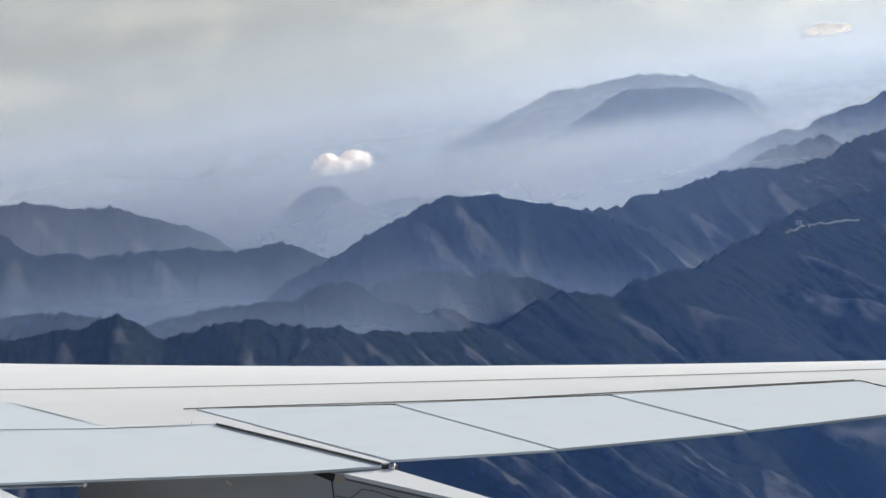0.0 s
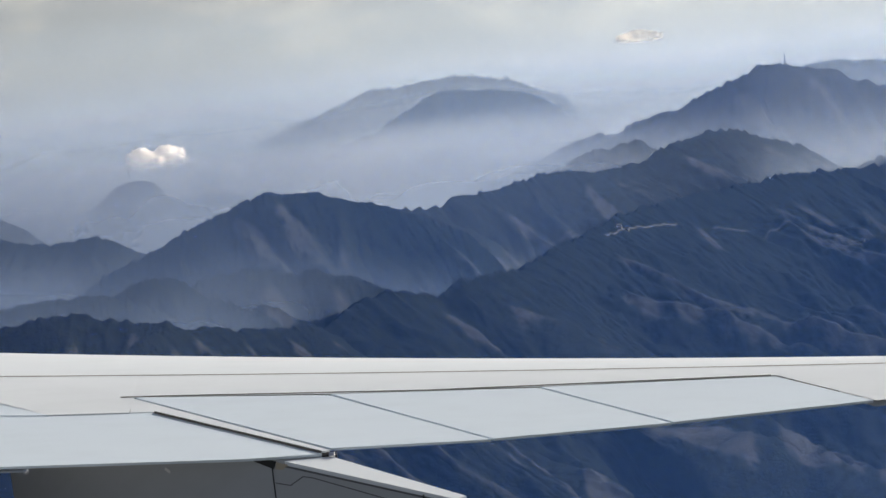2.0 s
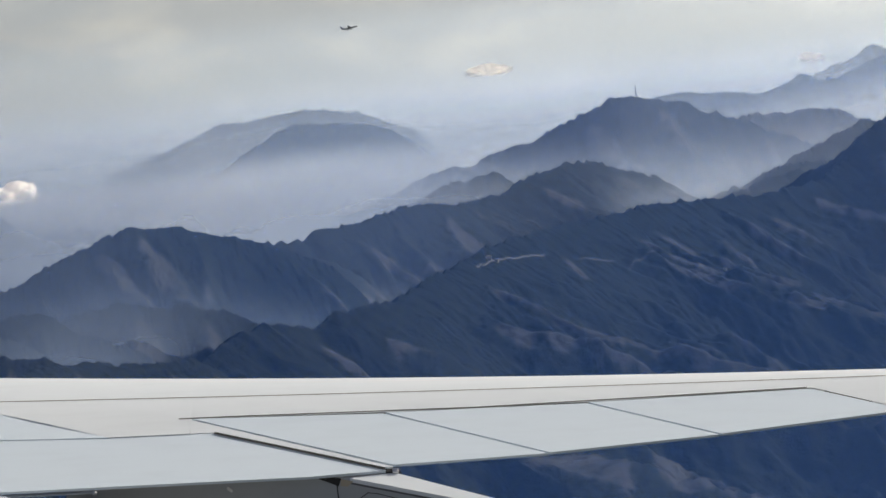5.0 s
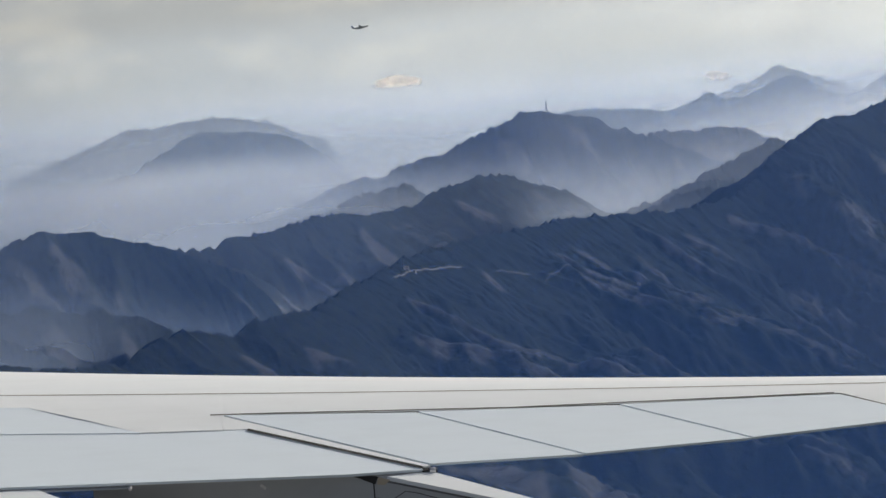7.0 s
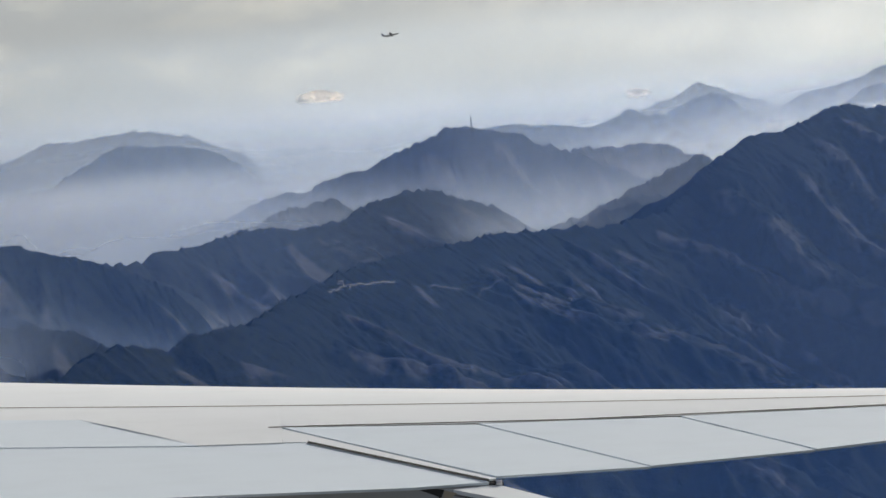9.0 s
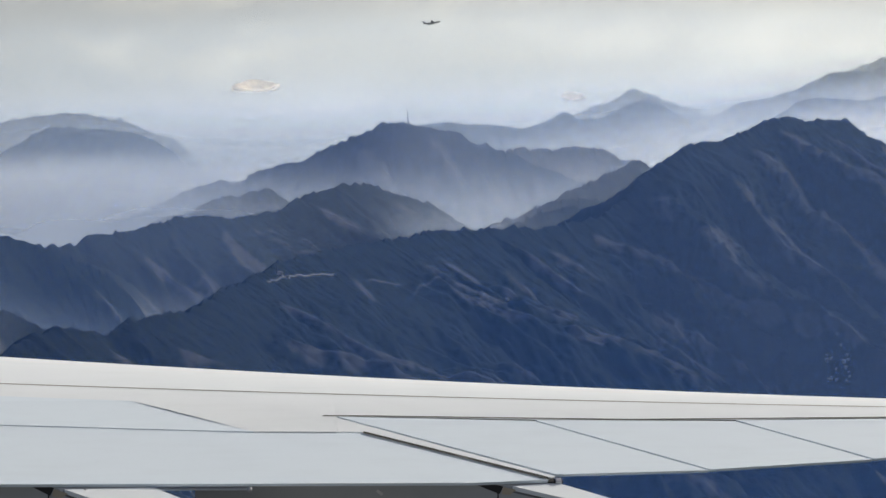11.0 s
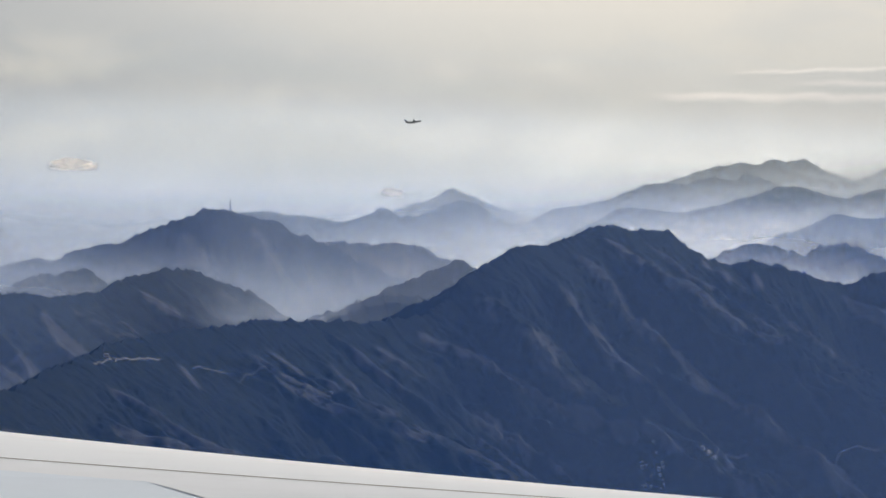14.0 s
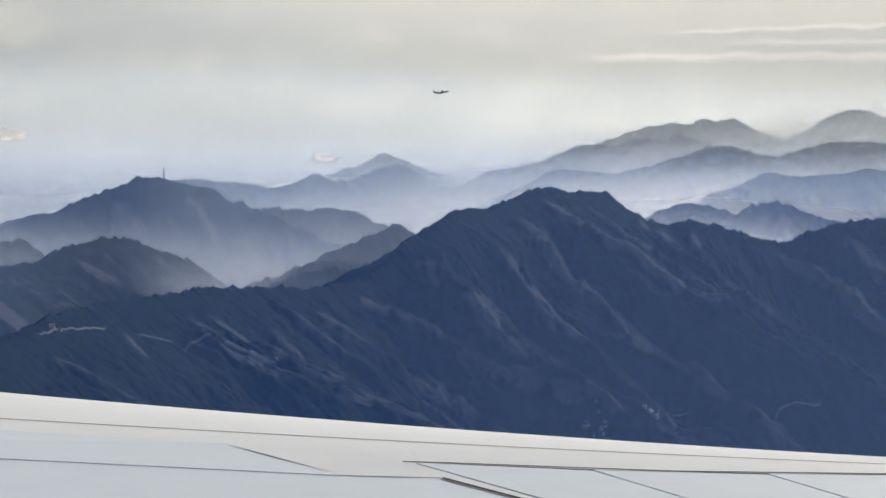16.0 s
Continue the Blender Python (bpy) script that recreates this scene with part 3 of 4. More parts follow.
mountain("mountain", RIGHTD, "hazy blue ridge in the valley", MID, 160, 100, 73, 0.5, 0.8, 0.6, tail=0.35)
mountain("mountain", RIGHTA, "long hazy ridge with several summits", FAR, 110, 120, 79, 0.5, 0.8, 0.6, 280, tail=0.35)
mountain("mountain", RIGHTB, "faint distant ridge in haze", FAR, 290, 180, 83, 0.45, 0.7, 0.6, tail=0.35)
mountain("mountain", RIGHTC, "faint farther ridge in haze", FAR, 135, 200, 89, 0.45, 0.7, 0.6, tail=0.35)
mountain("mountain", RIGHTG, "pale distant mountain in haze", FAR, 340, 200, 97, 0.45, 0.7, 0.6, tail=0.35)
mountain("mountain", RIGHTH, "pale long hilltop in haze", FAR, 105, 200, 101, 0.45, 0.7, 0.6, tail=0.35)
mountain("mountain", FARG, "distant blue range behind the mast summit", FAR, 220, 200, 107, 0.45, 0.8, 0.6, 280, tail=0.35)
mountain("mountain", CAPF, "small distant summit cap above haze", FAR, 135, 200, 109, 0.4, 0.7, 0.5, tail=0.35)
mountain("mountain", FARHILLF, "broad rounded hill floating above mist", FAR, 380, 200, 113, 0.26, 0.7, 0.6, tail=0.4)
mountain("mountain", LOWHILL, "small low hill drowned in mist", FAR, 120, 120, 117, 0.3, 0.7, 0.6, tail=0.35)
mountain("mountain", FARHILL, "broad distant mountain behind the rounded hill", FAR, 165, 200, 127, 0.34, 0.7, 0.6, tail=0.3)


# ---- the aircraft wing under the window ----
O, U, V, N = Vector((-3.3088, 17.6904, -4.2195)), Vector((0.9745, 0.2122, -0.0728)), Vector((-0.1654, 0.8988, 0.4060)), Vector((0.1515, -0.3836, 0.9110))
WING = Matrix((U, V, N)).transposed().to_4x4()
WING.translation = O
wing = tagged(new("aircraft_wing"), "white airliner wing with pale grey spoilers and flaps", "aircraft wing")
wing.matrix_world = WING @ Matrix.Scale(0.9323, 4)


def lower_edge(u):
    """Rear edge of the fixed upper skin along the span."""
    return float(np.interp(u, [-9, -1.98, -0.83, 0.0, 0.02, 2.0, 4.13, 6.55, 7.48, 12], [0.72, 0.26, -0.25, -0.255, 0.0, -0.055, -0.055, 0.0, -0.47, 0.10]))


def crown(u):
    """How sharply the upper surface curves down towards the nose."""
    return 0.169 / max(0.647 - 0.075 * u + 0.0028 * u * u, 0.13)


def skin_section(u, count=22):
    """Upper surface from its rear edge over the crown to the nose and back underneath."""
    k = crown(u)
    v_end, a = 0.39 / k, lower_edge(u)
    pts = []
    for q in np.linspace(0, 1, count):
        v = a + (v_end - a) * q ** 1.1
        pts.append((v, -k * max(v, 0) ** 2))
    v, n = pts[-1]
    pts += [(v + 0.04, n - 0.05), (v + 0.03, n - 0.11), (v - 0.05, n - 0.14), (v * 0.55, n * 0.8 - 0.06), (a, -0.08)]
    return pts


us = np.unique(np.r_[np.linspace(-9, 12, 90), -1.98, -0.83, 0.0, 0.02, 2.0, 4.13, 6.55, 7.48])
P = np.array([[(u, v, n) for v, n in skin_section(u)] for u in us])
skin = grid_mesh("upper_skin", P.transpose(1, 0, 2)[:, ::-1], WHITE)
skin.parent = wing

# dark structure seen in the gaps under the movable panels
bm = bmesh.new()
slab(bm, [(-9, 0.0), (-9, -0.6), (0.3, -0.62), (2.0, -0.86), (3.6, -0.78), (5.4, -0.62), (7.2, -0.40), (7.1, 0.0)], -0.05, 0.03, 0)
part("rear_spar", bm, DARK, wing)

for shape in ([(0.0, 0.0), (2.0, -0.055), (3.64, -0.88), (2.05, -0.945)], [(2.0, -0.055), (4.13, -0.055), (5.43, -0.72), (3.64, -0.88)], [(4.13, -0.055), (6.55, 0.0), (7.48, -0.47), (5.43, -0.72)]):
    bm = bmesh.new()
    part("spoiler", slab(bm, shape, 0.0, 0.03, 0.034, 0.003), PANEL, wing, "pale grey spoiler panel")
bm = bmesh.new()
inboard = part("spoiler", slab(bm, [(-9, 0.72), (-5.5, 0.49), (-3.5, 0.36), (-1.98, 0.26), (-0.83, -0.25), (-9, 0.14)], 0.0, 0.03, 0.014, 0.003), PANEL, wing, "pale grey inboard spoiler panel")
for vert in inboard.data.vertices:
    vert.co.z -= crown(vert.co.x) * max(vert.co.y, 0) ** 2
bm = bmesh.new()
part("fixed_strip", slab(bm, [(0.0, -0.01), (2.05, -0.95), (1.99, -0.975), (0.27, -0.257), (0.0, -0.257)], -0.002, 0.03, 0.008, 0.002), WHITE, wing)
bm = bmesh.new()
part("flap", slab(bm, [(-9, 0.13), (-0.83, -0.252), (0.24, -0.258), (1.955, -0.995), (1.2, -1.03), (-3.46, -1.01), (-9, -0.95)], -0.008, 0.035, 0.012, 0.003), PANEL, wing, "pale grey outboard flap")


def ribbon(name, points, wide, material, parent, lift=0.004, label=""):
    """A thin strip along points (u, v, n), as a seam or an edge seal."""
    bm = bmesh.new()
    pairs = []
    for k, p in enumerate(points):
        a, b = Vector(points[max(k - 1, 0)]), Vector(points[min(k + 1, len(points) - 1)])
        side = Vector((-(b - a).y, (b - a).x, 0)).normalized() * wide / 2
        pairs.append([bm.verts.new(Vector(p) + side + Vector((0, 0, lift))), bm.verts.new(Vector(p) - side + Vector((0, 0, lift)))])
    for p, q in zip(pairs, pairs[1:]):
        bm.faces.new((p[0], p[1], q[1], q[0]))
    bmesh.ops.recalc_face_normals(bm, faces=bm.faces)
    return part(name, bm, material, parent, label)


GAPLINE = paint("open_seam", (0.10, 0.10, 0.10), 0.8)
SEAM = paint("seam_sealant", (0.30, 0.29, 0.27), 0.7)
ribbon("panel_seam", [(u, 0.111 / crown(u), -crown(u) * (0.111 / crown(u)) ** 2) for u in np.linspace(-8.5, 9, 40)], 0.014, SEAM, wing)
ribbon("edge_gap", [(0.25, -0.262, 0), (1.1, -0.62, 0), (1.96, -0.985, 0)], 0.034, DARK, wing, 0.003, "black open gap beside the flap")
ribbon("panel_seam", [(-0.12, 0.004, 0), (0.4, 0.0, 0), (3.0, -0.053, 0), (6.5, 0.0, 0)], 0.018, GAPLINE, wing, 0.002)
ribbon("trailing_edge_strip", [(-1.95, -1.045, -0.055), (-1.4, -1.04, -0.055), (-0.9, -1.04, -0.056)], 0.05, STEEL, wing, 0.0, "bright metal trailing edge strip")
for u0, v0 in ((-0.92, -1.05), (-2.42, -1.06)):
    bm = bmesh.new()
    bmesh.ops.create_uvsphere(bm, u_segments=10, v_segments=6, radius=0.03, matrix=Matrix.Translation((u0, v0, -0.06)))
    part("static_fitting", bm, STEEL, wing)
bm = bmesh.new()
part("end_bracket", slab(bm, [(1.96, -1.01), (2.11, -1.01), (2.11, -0.955), (1.96, -0.955)], -0.02, 0.06, 0), DARK, wing)
bm = bmesh.new()
part("end_fitting", slab(bm, [(2.03, -1.02), (2.09, -1.02), (2.09, -0.965), (2.03, -0.965)], -0.008, 0.05, 0), STEEL, wing)


def fairing(top, droop, label):
    """A flap track fairing: white cap, flat grey flanks, seams and a rounded tail."""
    body = None
    near0, near1, off1, off0 = [Vector(p) for p in top]
    axis = (near1 - near0).normalized()
    down = (WING.to_3x3().inverted() @ Vector((0, 0, -1))).normalized()
    start0, start1 = near0 - axis * 3.2 + Vector((0, 0, -0.12)), off0 - axis * 3.2 + Vector((0, 0, -0.12))
    bm = bmesh.new()
    rail_n, rail_o = [start0, near0, near1], [start1, off0, off1]
    depth = [1.0, 1.25, droop]
    cols = []
    for a, b, d in zip(rail_n, rail_o, depth):
        cols.append([bm.verts.new(p) for p in (a, b, b + down * d * 0.8, b + down * d, a + down * d, a + down * d * 0.8)])
    for p, q in zip(cols, cols[1:]):
        for k in range(6):
            bm.faces.new((p[k - 1], p[k], q[k], q[k - 1]))
    bm.faces.new(cols[-1])
    bm.faces.new(cols[0][::-1])
    bmesh.ops.recalc_face_normals(bm, faces=bm.faces)
    bmesh.ops.bevel(bm, geom=[e for e in bm.edges if any(v in cols[-1] for v in e.verts)], offset=0.05, segments=3, affect="EDGES")
    body = part("flap_track_fairing", bm, GREY, wing, label)
    bm = bmesh.new()
    lift = Vector((0, 0, 0.008))
    vs = [bm.verts.new(p + lift) for p in (near0, near1 - axis * 0.03, off1 - axis * 0.03, off0)]
    lo = [bm.verts.new(p + down * 0.035) for p in (near0, near1 - axis * 0.03, off1 - axis * 0.03, off0)]
    bm.faces.new(vs)
    for k in range(4):
        bm.faces.new((vs[k - 1], lo[k - 1], lo[k], vs[k]))
    bmesh.ops.recalc_face_normals(bm, faces=bm.faces)
    part("cap", bm, WHITE, body, "white painted upper cap")
    out = axis.cross(down).normalized()
    out = out if out.y < 0 else -out

    def on_side(q, d):
        """A spot on the flank facing the cabin: q along the top edge, d below it."""
        return near0 + (near1 - near0) * q + down * d + out * 0.004

    def seam(name, spots, wide, material=DARK):
        bm = bmesh.new()
        rows = []
        for k, p in enumerate(spots):
            a, b = spots[max(k - 1, 0)], spots[min(k + 1, len(spots) - 1)]
            side = (b - a).cross(out).normalized() * wide / 2
            rows.append([bm.verts.new(p + side), bm.verts.new(p - side)])
        for p, q in zip(rows, rows[1:]):
            bm.faces.new((p[0], p[1], q[1], q[0]))
        bmesh.ops.recalc_face_normals(bm, faces=bm.faces)
        part(name, bm, material, body)
    seam("seam", [on_side(-0.08, 0.05), on_side(-0.08, 1.0)], 0.014)
    seam("seam", [on_side(0.80, 0.02), on_side(0.80, droop + 0.1)], 0.018)
    seam("seam", [on_side(-0.07, 0.24), on_side(0.02, 0.23), on_side(0.10, 0.11), on_side(0.16, 0.10), on_side(0.79, 0.17)], 0.012, GREYLINE)
    # dark strip paints the shadow below the cap's edge
    seam("painted_edge_shadow", [on_side(0.0, 0.045), on_side(0.98, 0.045)], 0.02, GREYLINE)
    seam("marking", [on_side(0.10, 0.42), on_side(0.135, 0.43)], 0.03, GREYLINE)
    seam("marking", [on_side(-0.75, 0.35), on_side(-0.72, 0.38)], 0.03, STEEL)
    # dark wedge laid on the flank paints the shade under the flap
    bm = bmesh.new()
    gap = [on_side(-0.30, 0.015), on_side(-0.30, 0.03), on_side(-0.07, 0.10), on_side(-0.05, 0.015)]
    bm.faces.new([bm.verts.new(p + out * 0.004) for p in gap])
    bm.faces.new([bm.verts.new(p) for p in gap][::-1])
    part("painted_flap_shade", bm, DARK, body)
    bm = bmesh.new()
    wedge = [on_side(-0.05, 0.02), on_side(-0.06, 0.095), on_side(-0.015, 0.085), on_side(0.02, 0.02)]
    bm.faces.new([bm.verts.new(p + out * 0.006) for p in wedge])
    bm.faces.new([bm.verts.new(p + out * 0.002) for p in wedge][::-1])
    part("hinge_seal", bm, AMBER, body, "amber hinge seal")
    return body


GREYLINE = paint("dark_grey_line", (0.12, 0.12, 0.13), 0.7)


fairing([(1.60, -1.05, -0.05), (3.28, -1.70, -0.055), (3.38, -1.66, -0.055), (2.05, -1.0, -0.05)], 0.35, "grey flap track fairing with white cap")
fairing([(-2.61, -1.06, -0.045), (-0.75, -2.10, -0.05), (-0.20, -2.05, -0.05), (-1.81, -1.04, -0.045)], 0.6, "grey flap track fairing with white cap")


# ---- small far things ----
def cloud_material():
    n = Net("cloud")
    puff = n.noise(n.coords(), 1 / 7, 6, 0.65, 0.5)
    body = n.node("Attribute", {"attribute_name": "body"}).outputs["Fac"]
    a = n.math("MULTIPLY", n.span(puff, 0.22, 0.55, 0.55, 1.0), body, True)
    lit = n.node("AddShader", i0=n.node("BsdfDiffuse", Color=(0.97, 0.90, 0.80, 1)).outputs[0], i1=n.node("BsdfTranslucent", Color=(0.97, 0.90, 0.80, 1)).outputs[0]).outputs[0]
    return n.finish(n.node("MixShader", Fac=a, i1=n.node("BsdfTransparent").outputs[0], i2=lit).outputs[0])


CLOUD = cloud_material()


def cloud(x, y, z, wide, tall, fill, seed):
    """A small cumulus: one billowing body, thick at its crown and thinning out to its base and ends."""
    ball = bmesh.new()
    bmesh.ops.create_icosphere(ball, subdivisions=5, radius=1.0)
    unit = np.array([v.co[:] for v in ball.verts])
    tris = [[v.index for v in f.verts] for f in ball.faces]
    ball.free()
    stretch = wide / tall
    big = fractal(unit[:, 0] * stretch * 1.1 + 5, unit[:, 1] * 1.3 + unit[:, 2] * 1.5, seed, 4, 0.55)
    bumps = fractal(unit[:, 0] * stretch * 3, unit[:, 2] * 3 + unit[:, 1] * 2, seed + 9, 4, 0.6, True)
    swell = 0.45 + 0.9 * big + 0.30 * (bumps - 0.5)
    p = unit * swell[:, None] * (wide * 0.5, tall * 0.8, tall * 0.6)
    p[:, 2] = np.where(p[:, 2] < 0, p[:, 2] * 0.5, p[:, 2])
    me = bpy.data.meshes.new("cloud")
    me.from_pydata(p.tolist(), [], tris)
    me.shade_smooth()
    me.materials.append(CLOUD)
    thick = np.clip(0.35 + p[:, 2] / tall * 1.5, 0, 1) * np.clip(1.25 - np.abs(p[:, 0]) / (wide * 0.5) * 1.1, 0, 1) * fill
    me.attributes.new("body", "FLOAT", "POINT").data.foreach_set("value", thick.astype(np.float32))
    ob = new("cloud", me)
    ob.location = (x, y, z)
    ob.rotation_euler = (0, 0, -math.atan2(x, y))
    kind = "long flat cloud streak lit from behind" if wide > 6 * tall else "small bright cumulus cloud above the haze"
    return tagged(ob, kind, "cloud", "small clouds", "thing")


CLOUDS = [(-365, 950, -104, 34, 14, 1.3), (-340, 2995, -197, 74, 22, 3.0), (157, 3040, -228, 40, 18, 2.0)]
for number, row in enumerate(CLOUDS):
    cloud(*row, 300 + number)


def tube(bm, a, b, r0, r1, sides=8):
    """A tapered tube between two places."""
    a, b = Vector(a), Vector(b)
    turn = (b - a).to_track_quat("Z", "Y").to_matrix().to_4x4()
    bmesh.ops.create_cone(bm, cap_ends=True, segments=sides, radius1=r0, radius2=r1, depth=(b - a).length, matrix=Matrix.Translation((a + b) / 2) @ turn)


def lattice_mast(place, tall, wide, label):
    mast = tagged(new("transmitter_mast"), label, "mast", kind="thing")
    mast.location = place
    corners = [(-1, -1), (1, -1), (1, 1), (-1, 1)]
    for cx, cy in corners:
        bm = bmesh.new()
        tube(bm, (cx * wide, cy * wide, -2), (cx * wide * 0.3, cy * wide * 0.3, tall * 0.8), wide * 0.5, wide * 0.4, 6)
        part("leg", bm, MASTPAINT, mast)
    for k in range(6):
        bm = bmesh.new()
        z, w = tall * 0.8 * (k + 0.5) / 6, wide * (1 - 0.7 * (k + 0.5) / 6)
        for i in range(4):
            a, b = corners[i], corners[(i + 1) % 4]
            tube(bm, (a[0] * w, a[1] * w, z), (b[0] * w, b[1] * w, z), wide * 0.12, wide * 0.12, 5)
        part("brace", bm, MASTPAINT, mast)
    bm = bmesh.new()
    tube(bm, (0, 0, tall * 0.78), (0, 0, tall), wide * 0.5, wide * 0.35, 6)
    part("aerial", bm, MASTPAINT, mast)
    bm = bmesh.new()
    bmesh.ops.create_cube(bm, size=1, matrix=Matrix.Translation((wide * 2.4, 0, wide * 0.6)) @ Matrix.Diagonal((wide * 3, wide * 2, wide * 1.8, 1)))
    bmesh.ops.bevel(bm, geom=bm.edges[:], offset=wide * 0.1, segments=1, affect="EDGES")
    part("equipment_hut", bm, CONCRETE, mast, "pale equipment hut")
    return mast


MASTPAINT = paint("mast_steel", (0.05, 0.055, 0.065), 0.5)
CONCRETE = paint("pale_concrete", (0.48, 0.46, 0.42), 0.8, amount=0.4)
EARTH = paint("worn_earth_road", (0.052, 0.053, 0.053), 0.9, amount=0.6)
LIMEWASH = paint("limewashed_wall", (0.16, 0.16, 0.155), 0.85, amount=0.4)
TILE = paint("grey_brown_roof", (0.22, 0.19, 0.17), 0.8, amount=0.4)


def on_massif(x, y):
    """The surface of the near mountain at that spot."""
    hit, p, n, _ = massif.ray_cast((x, y, 400), (0, 0, -1))
    return p if hit else None


lattice_mast((-27, 739, -63.2), 4.9, 0.26, "slim steel transmitter mast on the summit")
hut_spot = on_massif(-21.7, 187.5)
lattice_mast(hut_spot, 1.1, 0.05, "small steel mast beside the ridge road")


def road(name, plan, width, label):
    """A road bench along the slope that follows the ground, with a low bank on its uphill side."""
    line, s = curve_through([(x, y, 0.0) for x, y in plan], 90)
    way = np.gradient(line[:, :2], axis=0)
    way /= np.hypot(*way.T)[:, None]
    rows = []
    for (x, y, _), (dx, dy), q in zip(line, way, s):
        w = width * (0.8 + 0.5 * value_noise(np.array(q / 3.1), np.array(0.3), 5))
        c = on_massif(x, y)
        rows.append([(x + dy * w * k, y - dx * w * k, c.z + up) for k, up in ((-0.5, 0.5 * width), (-0.45, 0.75 * width), (0.5, 0.55 * width), (0.75, -0.5 * width))])
    ob = grid_mesh(name, np.array(rows), EARTH, False)
    return tagged(ob, label, "road", kind="thing")


road("road", [(-22.2, 183.1), (-21.3, 187.5), (-20.1, 190.3), (-19.0, 193.8), (-17.9, 197.7), (-17.1, 200.8)], 0.13, "pale cut road bench on a spur crest")
road("road", [(-13.9, 207.7), (-12.2, 210.3), (-7.8, 219.0), (-4.3, 221.6), (-1.1, 226.9), (0.9, 229.7), (1.6, 227.1)], 0.09, "narrow pale road along the mountain flank")
road("road", [(10.6, 219.7), (11.7, 219.9), (12.9, 220.4)], 0.13, "short pale road stretch on the lower flank")
road("road", [(73.5, 266.6), (77.4, 270.0), (80.8, 270.0), (83.3, 269.8)], 0.18, "pale valley road winding between slopes")
road("road", [(54.4, 257.8), (57.5, 264.0), (60.1, 269.8), (63.3, 270.1)], 0.15, "short pale track beside the village")


def house(place, turn, wide, deep, tall, label):
    """A small gabled house: walls, roof, door and windows."""
    home = tagged(new("house"), label, "house", "village houses", "thing")
    home.location, home.rotation_euler = place, (0, 0, turn)
    bm = bmesh.new()
    bmesh.ops.create_cube(bm, size=1, matrix=Matrix.Translation((0, 0, tall / 2 - 0.2)) @ Matrix.Diagonal((wide, deep, tall + 0.4, 1)))
    part("wall", bm, LIMEWASH, home)
    bm = bmesh.new()
    e = 1.12
    prof = [(-deep * e / 2, tall * 0.95), (0, tall * 1.5), (deep * e / 2, tall * 0.95), (deep * e / 2, tall * 1.03), (0, tall * 1.6), (-deep * e / 2, tall * 1.03)]
    ends = [[bm.verts.new((x, y, z)) for y, z in prof] for x in (-wide * e / 2, wide * e / 2)]
    bm.faces.new(ends[0][::-1])
    bm.faces.new(ends[1])
    for k in range(6):
        bm.faces.new((ends[0][k - 1], ends[0][k], ends[1][k], ends[1][k - 1]))
    bmesh.ops.recalc_face_normals(bm, faces=bm.faces)
    part("roof", bm, TILE, home, "grey brown roof")
    for x in (-0.3, 0.3):
        bm = bmesh.new()
        bmesh.ops.create_cube(bm, size=1, matrix=Matrix.Translation((x * wide, -deep / 2, tall * 0.55)) @ Matrix.Diagonal((wide * 0.16, 0.03, tall * 0.3, 1)))
        part("window", bm, DARK, home)
    bm = bmesh.new()
    bmesh.ops.create_cube(bm, size=1, matrix=Matrix.Translation((0, -deep / 2, tall * 0.3)) @ Matrix.Diagonal((wide * 0.15, 0.03, tall * 0.6, 1)))
    part("door", bm, DARK, home)
    return home


pick = random.Random(8)
for cx, cy, count, spread in ((46.8, 255.2, 18, 1.0), (55.5, 259.0, 9, 0.9), (1.2, 228.5, 3, 0.4), (-21.0, 188.0, 3, 0.3)):
    for _ in range(count):
        spot = on_massif(cx + pick.gauss(0, spread), cy + pick.gauss(0, spread * 1.6))
        if spot:
            size = pick.uniform(0.17, 0.33)
            house(spot, pick.uniform(-0.6, 0.6), size * 1.5, size, size * 0.7, "small pale walled house on the lower mountain slope")


HULL = paint("pale_hull_paint", (0.42, 0.43, 0.45), 0.4)


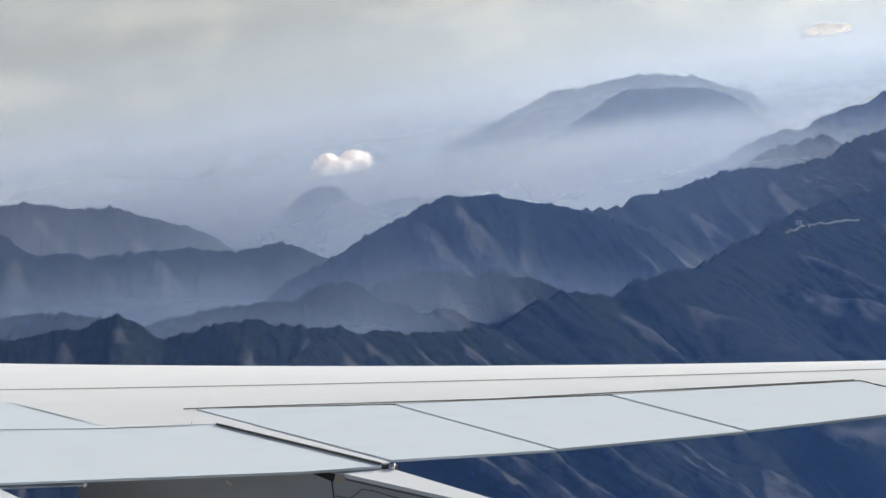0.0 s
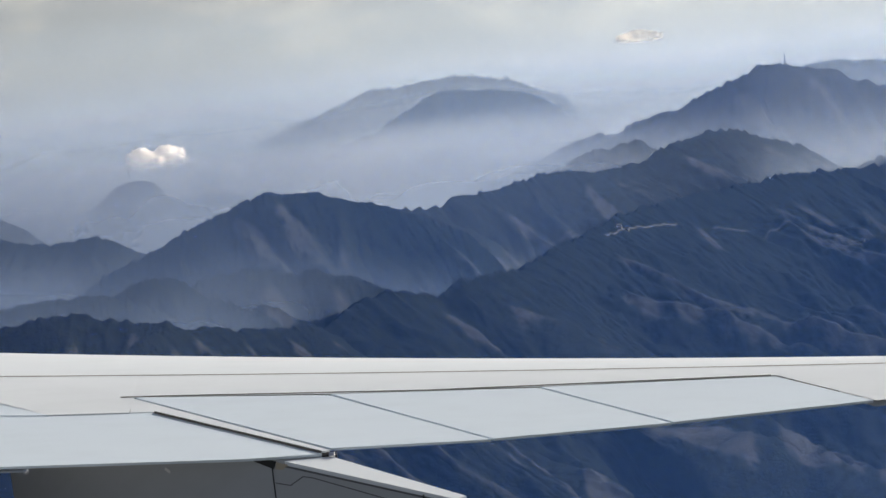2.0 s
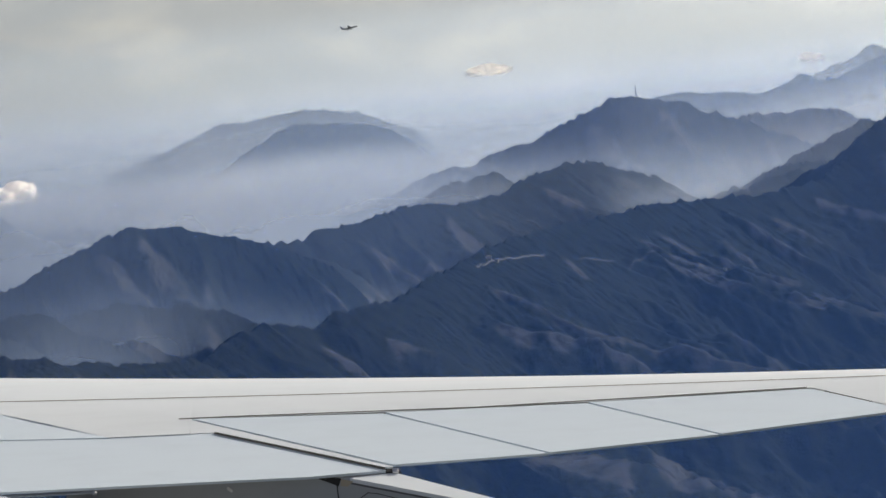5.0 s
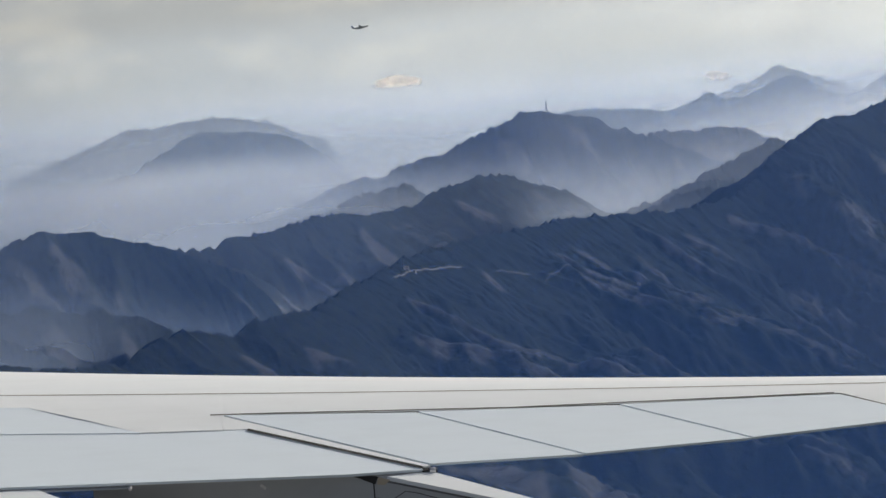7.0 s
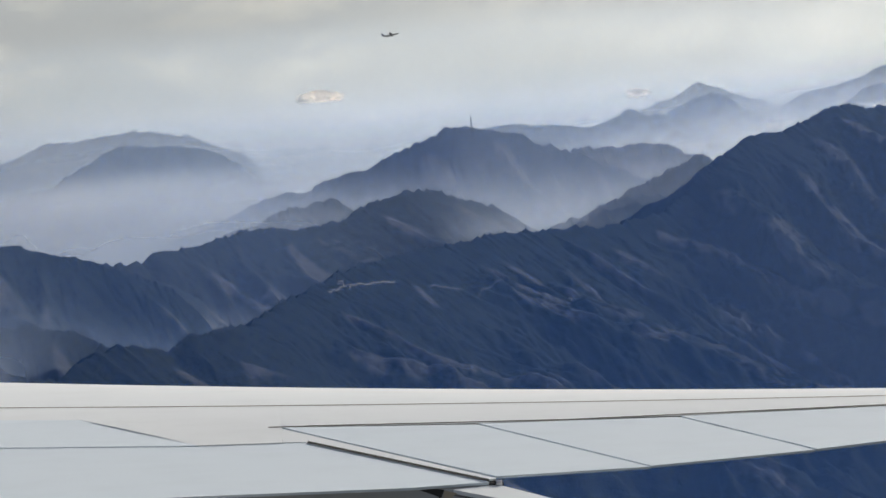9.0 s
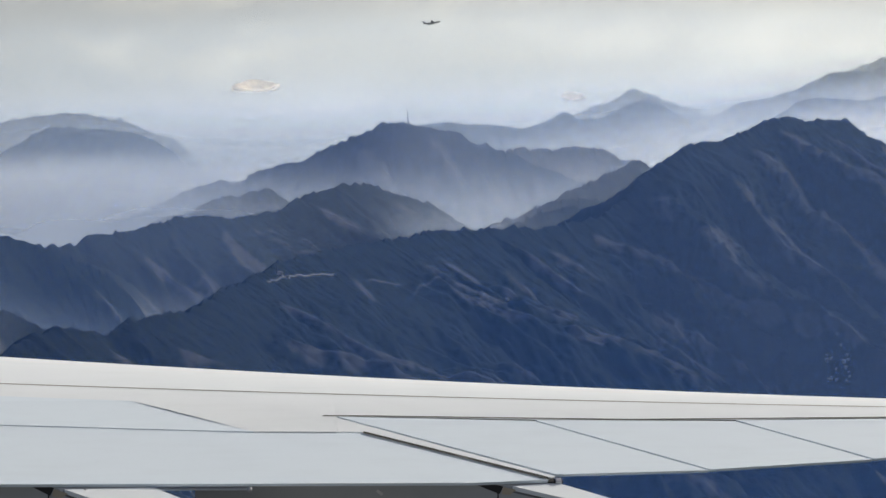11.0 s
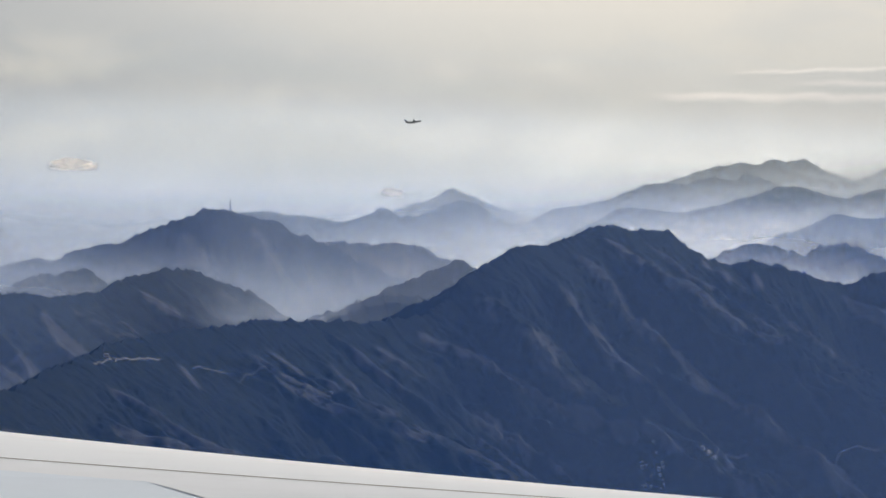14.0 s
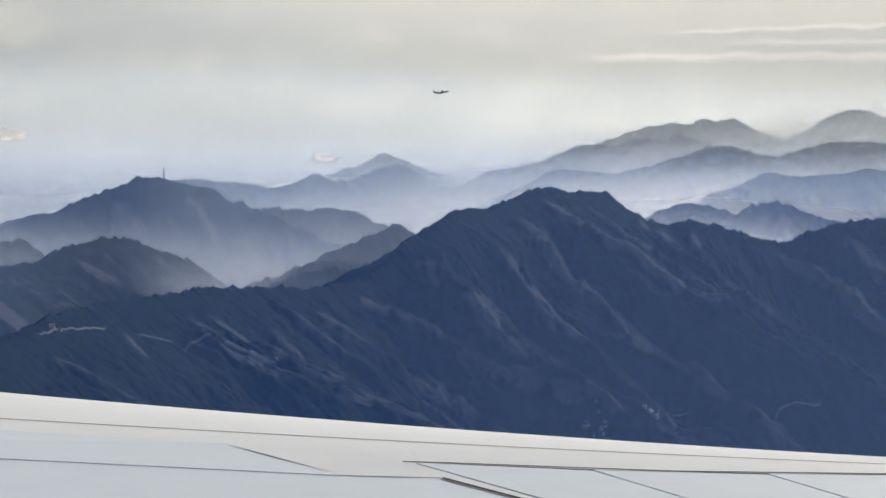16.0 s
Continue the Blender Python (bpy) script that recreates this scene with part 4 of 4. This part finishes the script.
def airliner(place, heading, length):
    """A twin-engined airliner far off in flight."""
    plane = tagged(new("airliner"), "distant white airliner flying above the haze", "aircraft", kind="thing")
    plane.location, plane.rotation_euler, plane.scale = place, (0.35, 0.12, heading), (length / 40,) * 3
    stations = [(-20, 0.05, 0.5), (-19, 1.0, 0.2), (-16.5, 1.9, 0), (-12, 2.0, 0), (8, 2.0, 0), (13, 1.5, 0.4), (18, 0.6, 1.0), (20, 0.15, 1.2)]
    bm = bmesh.new()
    rings = [[bm.verts.new((x, r * math.cos(a), z + r * math.sin(a))) for a in (2 * math.pi * k / 16 for k in range(16))] for x, r, z in stations]
    for a, b in zip(rings, rings[1:]):
        for k in range(16):
            bm.faces.new((a[k - 1], a[k], b[k], b[k - 1]))
    bm.faces.new(rings[0])
    bm.faces.new(rings[-1][::-1])
    bmesh.ops.recalc_face_normals(bm, faces=bm.faces)
    part("fuselage", bm, HULL, plane, smooth=True)

    def blade(name, root, tip, material=None):
        bm = bmesh.new()
        sec = []
        for x0, x1, y, z, t, up in (root, tip):
            if up:
                sec.append([bm.verts.new(p) for p in ((x0, y - t, z), (x0 + 0.3 * (x1 - x0), y - 1.5 * t, z), (x1, y, z), (x0 + 0.3 * (x1 - x0), y + 1.5 * t, z))])
            else:
                sec.append([bm.verts.new(p) for p in ((x0, y, z), (x0 + 0.3 * (x1 - x0), y, z + t), (x1, y, z), (x0 + 0.3 * (x1 - x0), y, z - t))])
        for k in range(4):
            bm.faces.new((sec[0][k - 1], sec[0][k], sec[1][k], sec[1][k - 1]))
        bm.faces.new(sec[0])
        bm.faces.new(sec[1][::-1])
        bmesh.ops.recalc_face_normals(bm, faces=bm.faces)
        part(name, bm, material or HULL, plane)
    for sgn in (-1, 1):
        blade("wing", (-6, 2.5, sgn * 1.5, -0.8, 0.5, False), (5, 7, sgn * 19, 1.2, 0.12, False))
        blade("tailplane", (14, 18, sgn * 0.6, 1.2, 0.2, False), (17.5, 19.5, sgn * 7, 1.8, 0.08, False))
        bm = bmesh.new()
        tube(bm, (-6.5, sgn * 6.5, -2.0), (-1.5, sgn * 6.5, -1.8), 1.2, 0.8, 14)
        part("engine", bm, GREY, plane)
    blade("tail_fin", (12.5, 18.5, 0, 1.6, 0.2, True), (18, 20.5, 0, 8.2, 0.08, True), paint("blue_tail_paint", (0.08, 0.12, 0.3), 0.4))
    return plane


airliner((-2.45, 23.72, -0.86), math.pi + 0.35, 0.22)
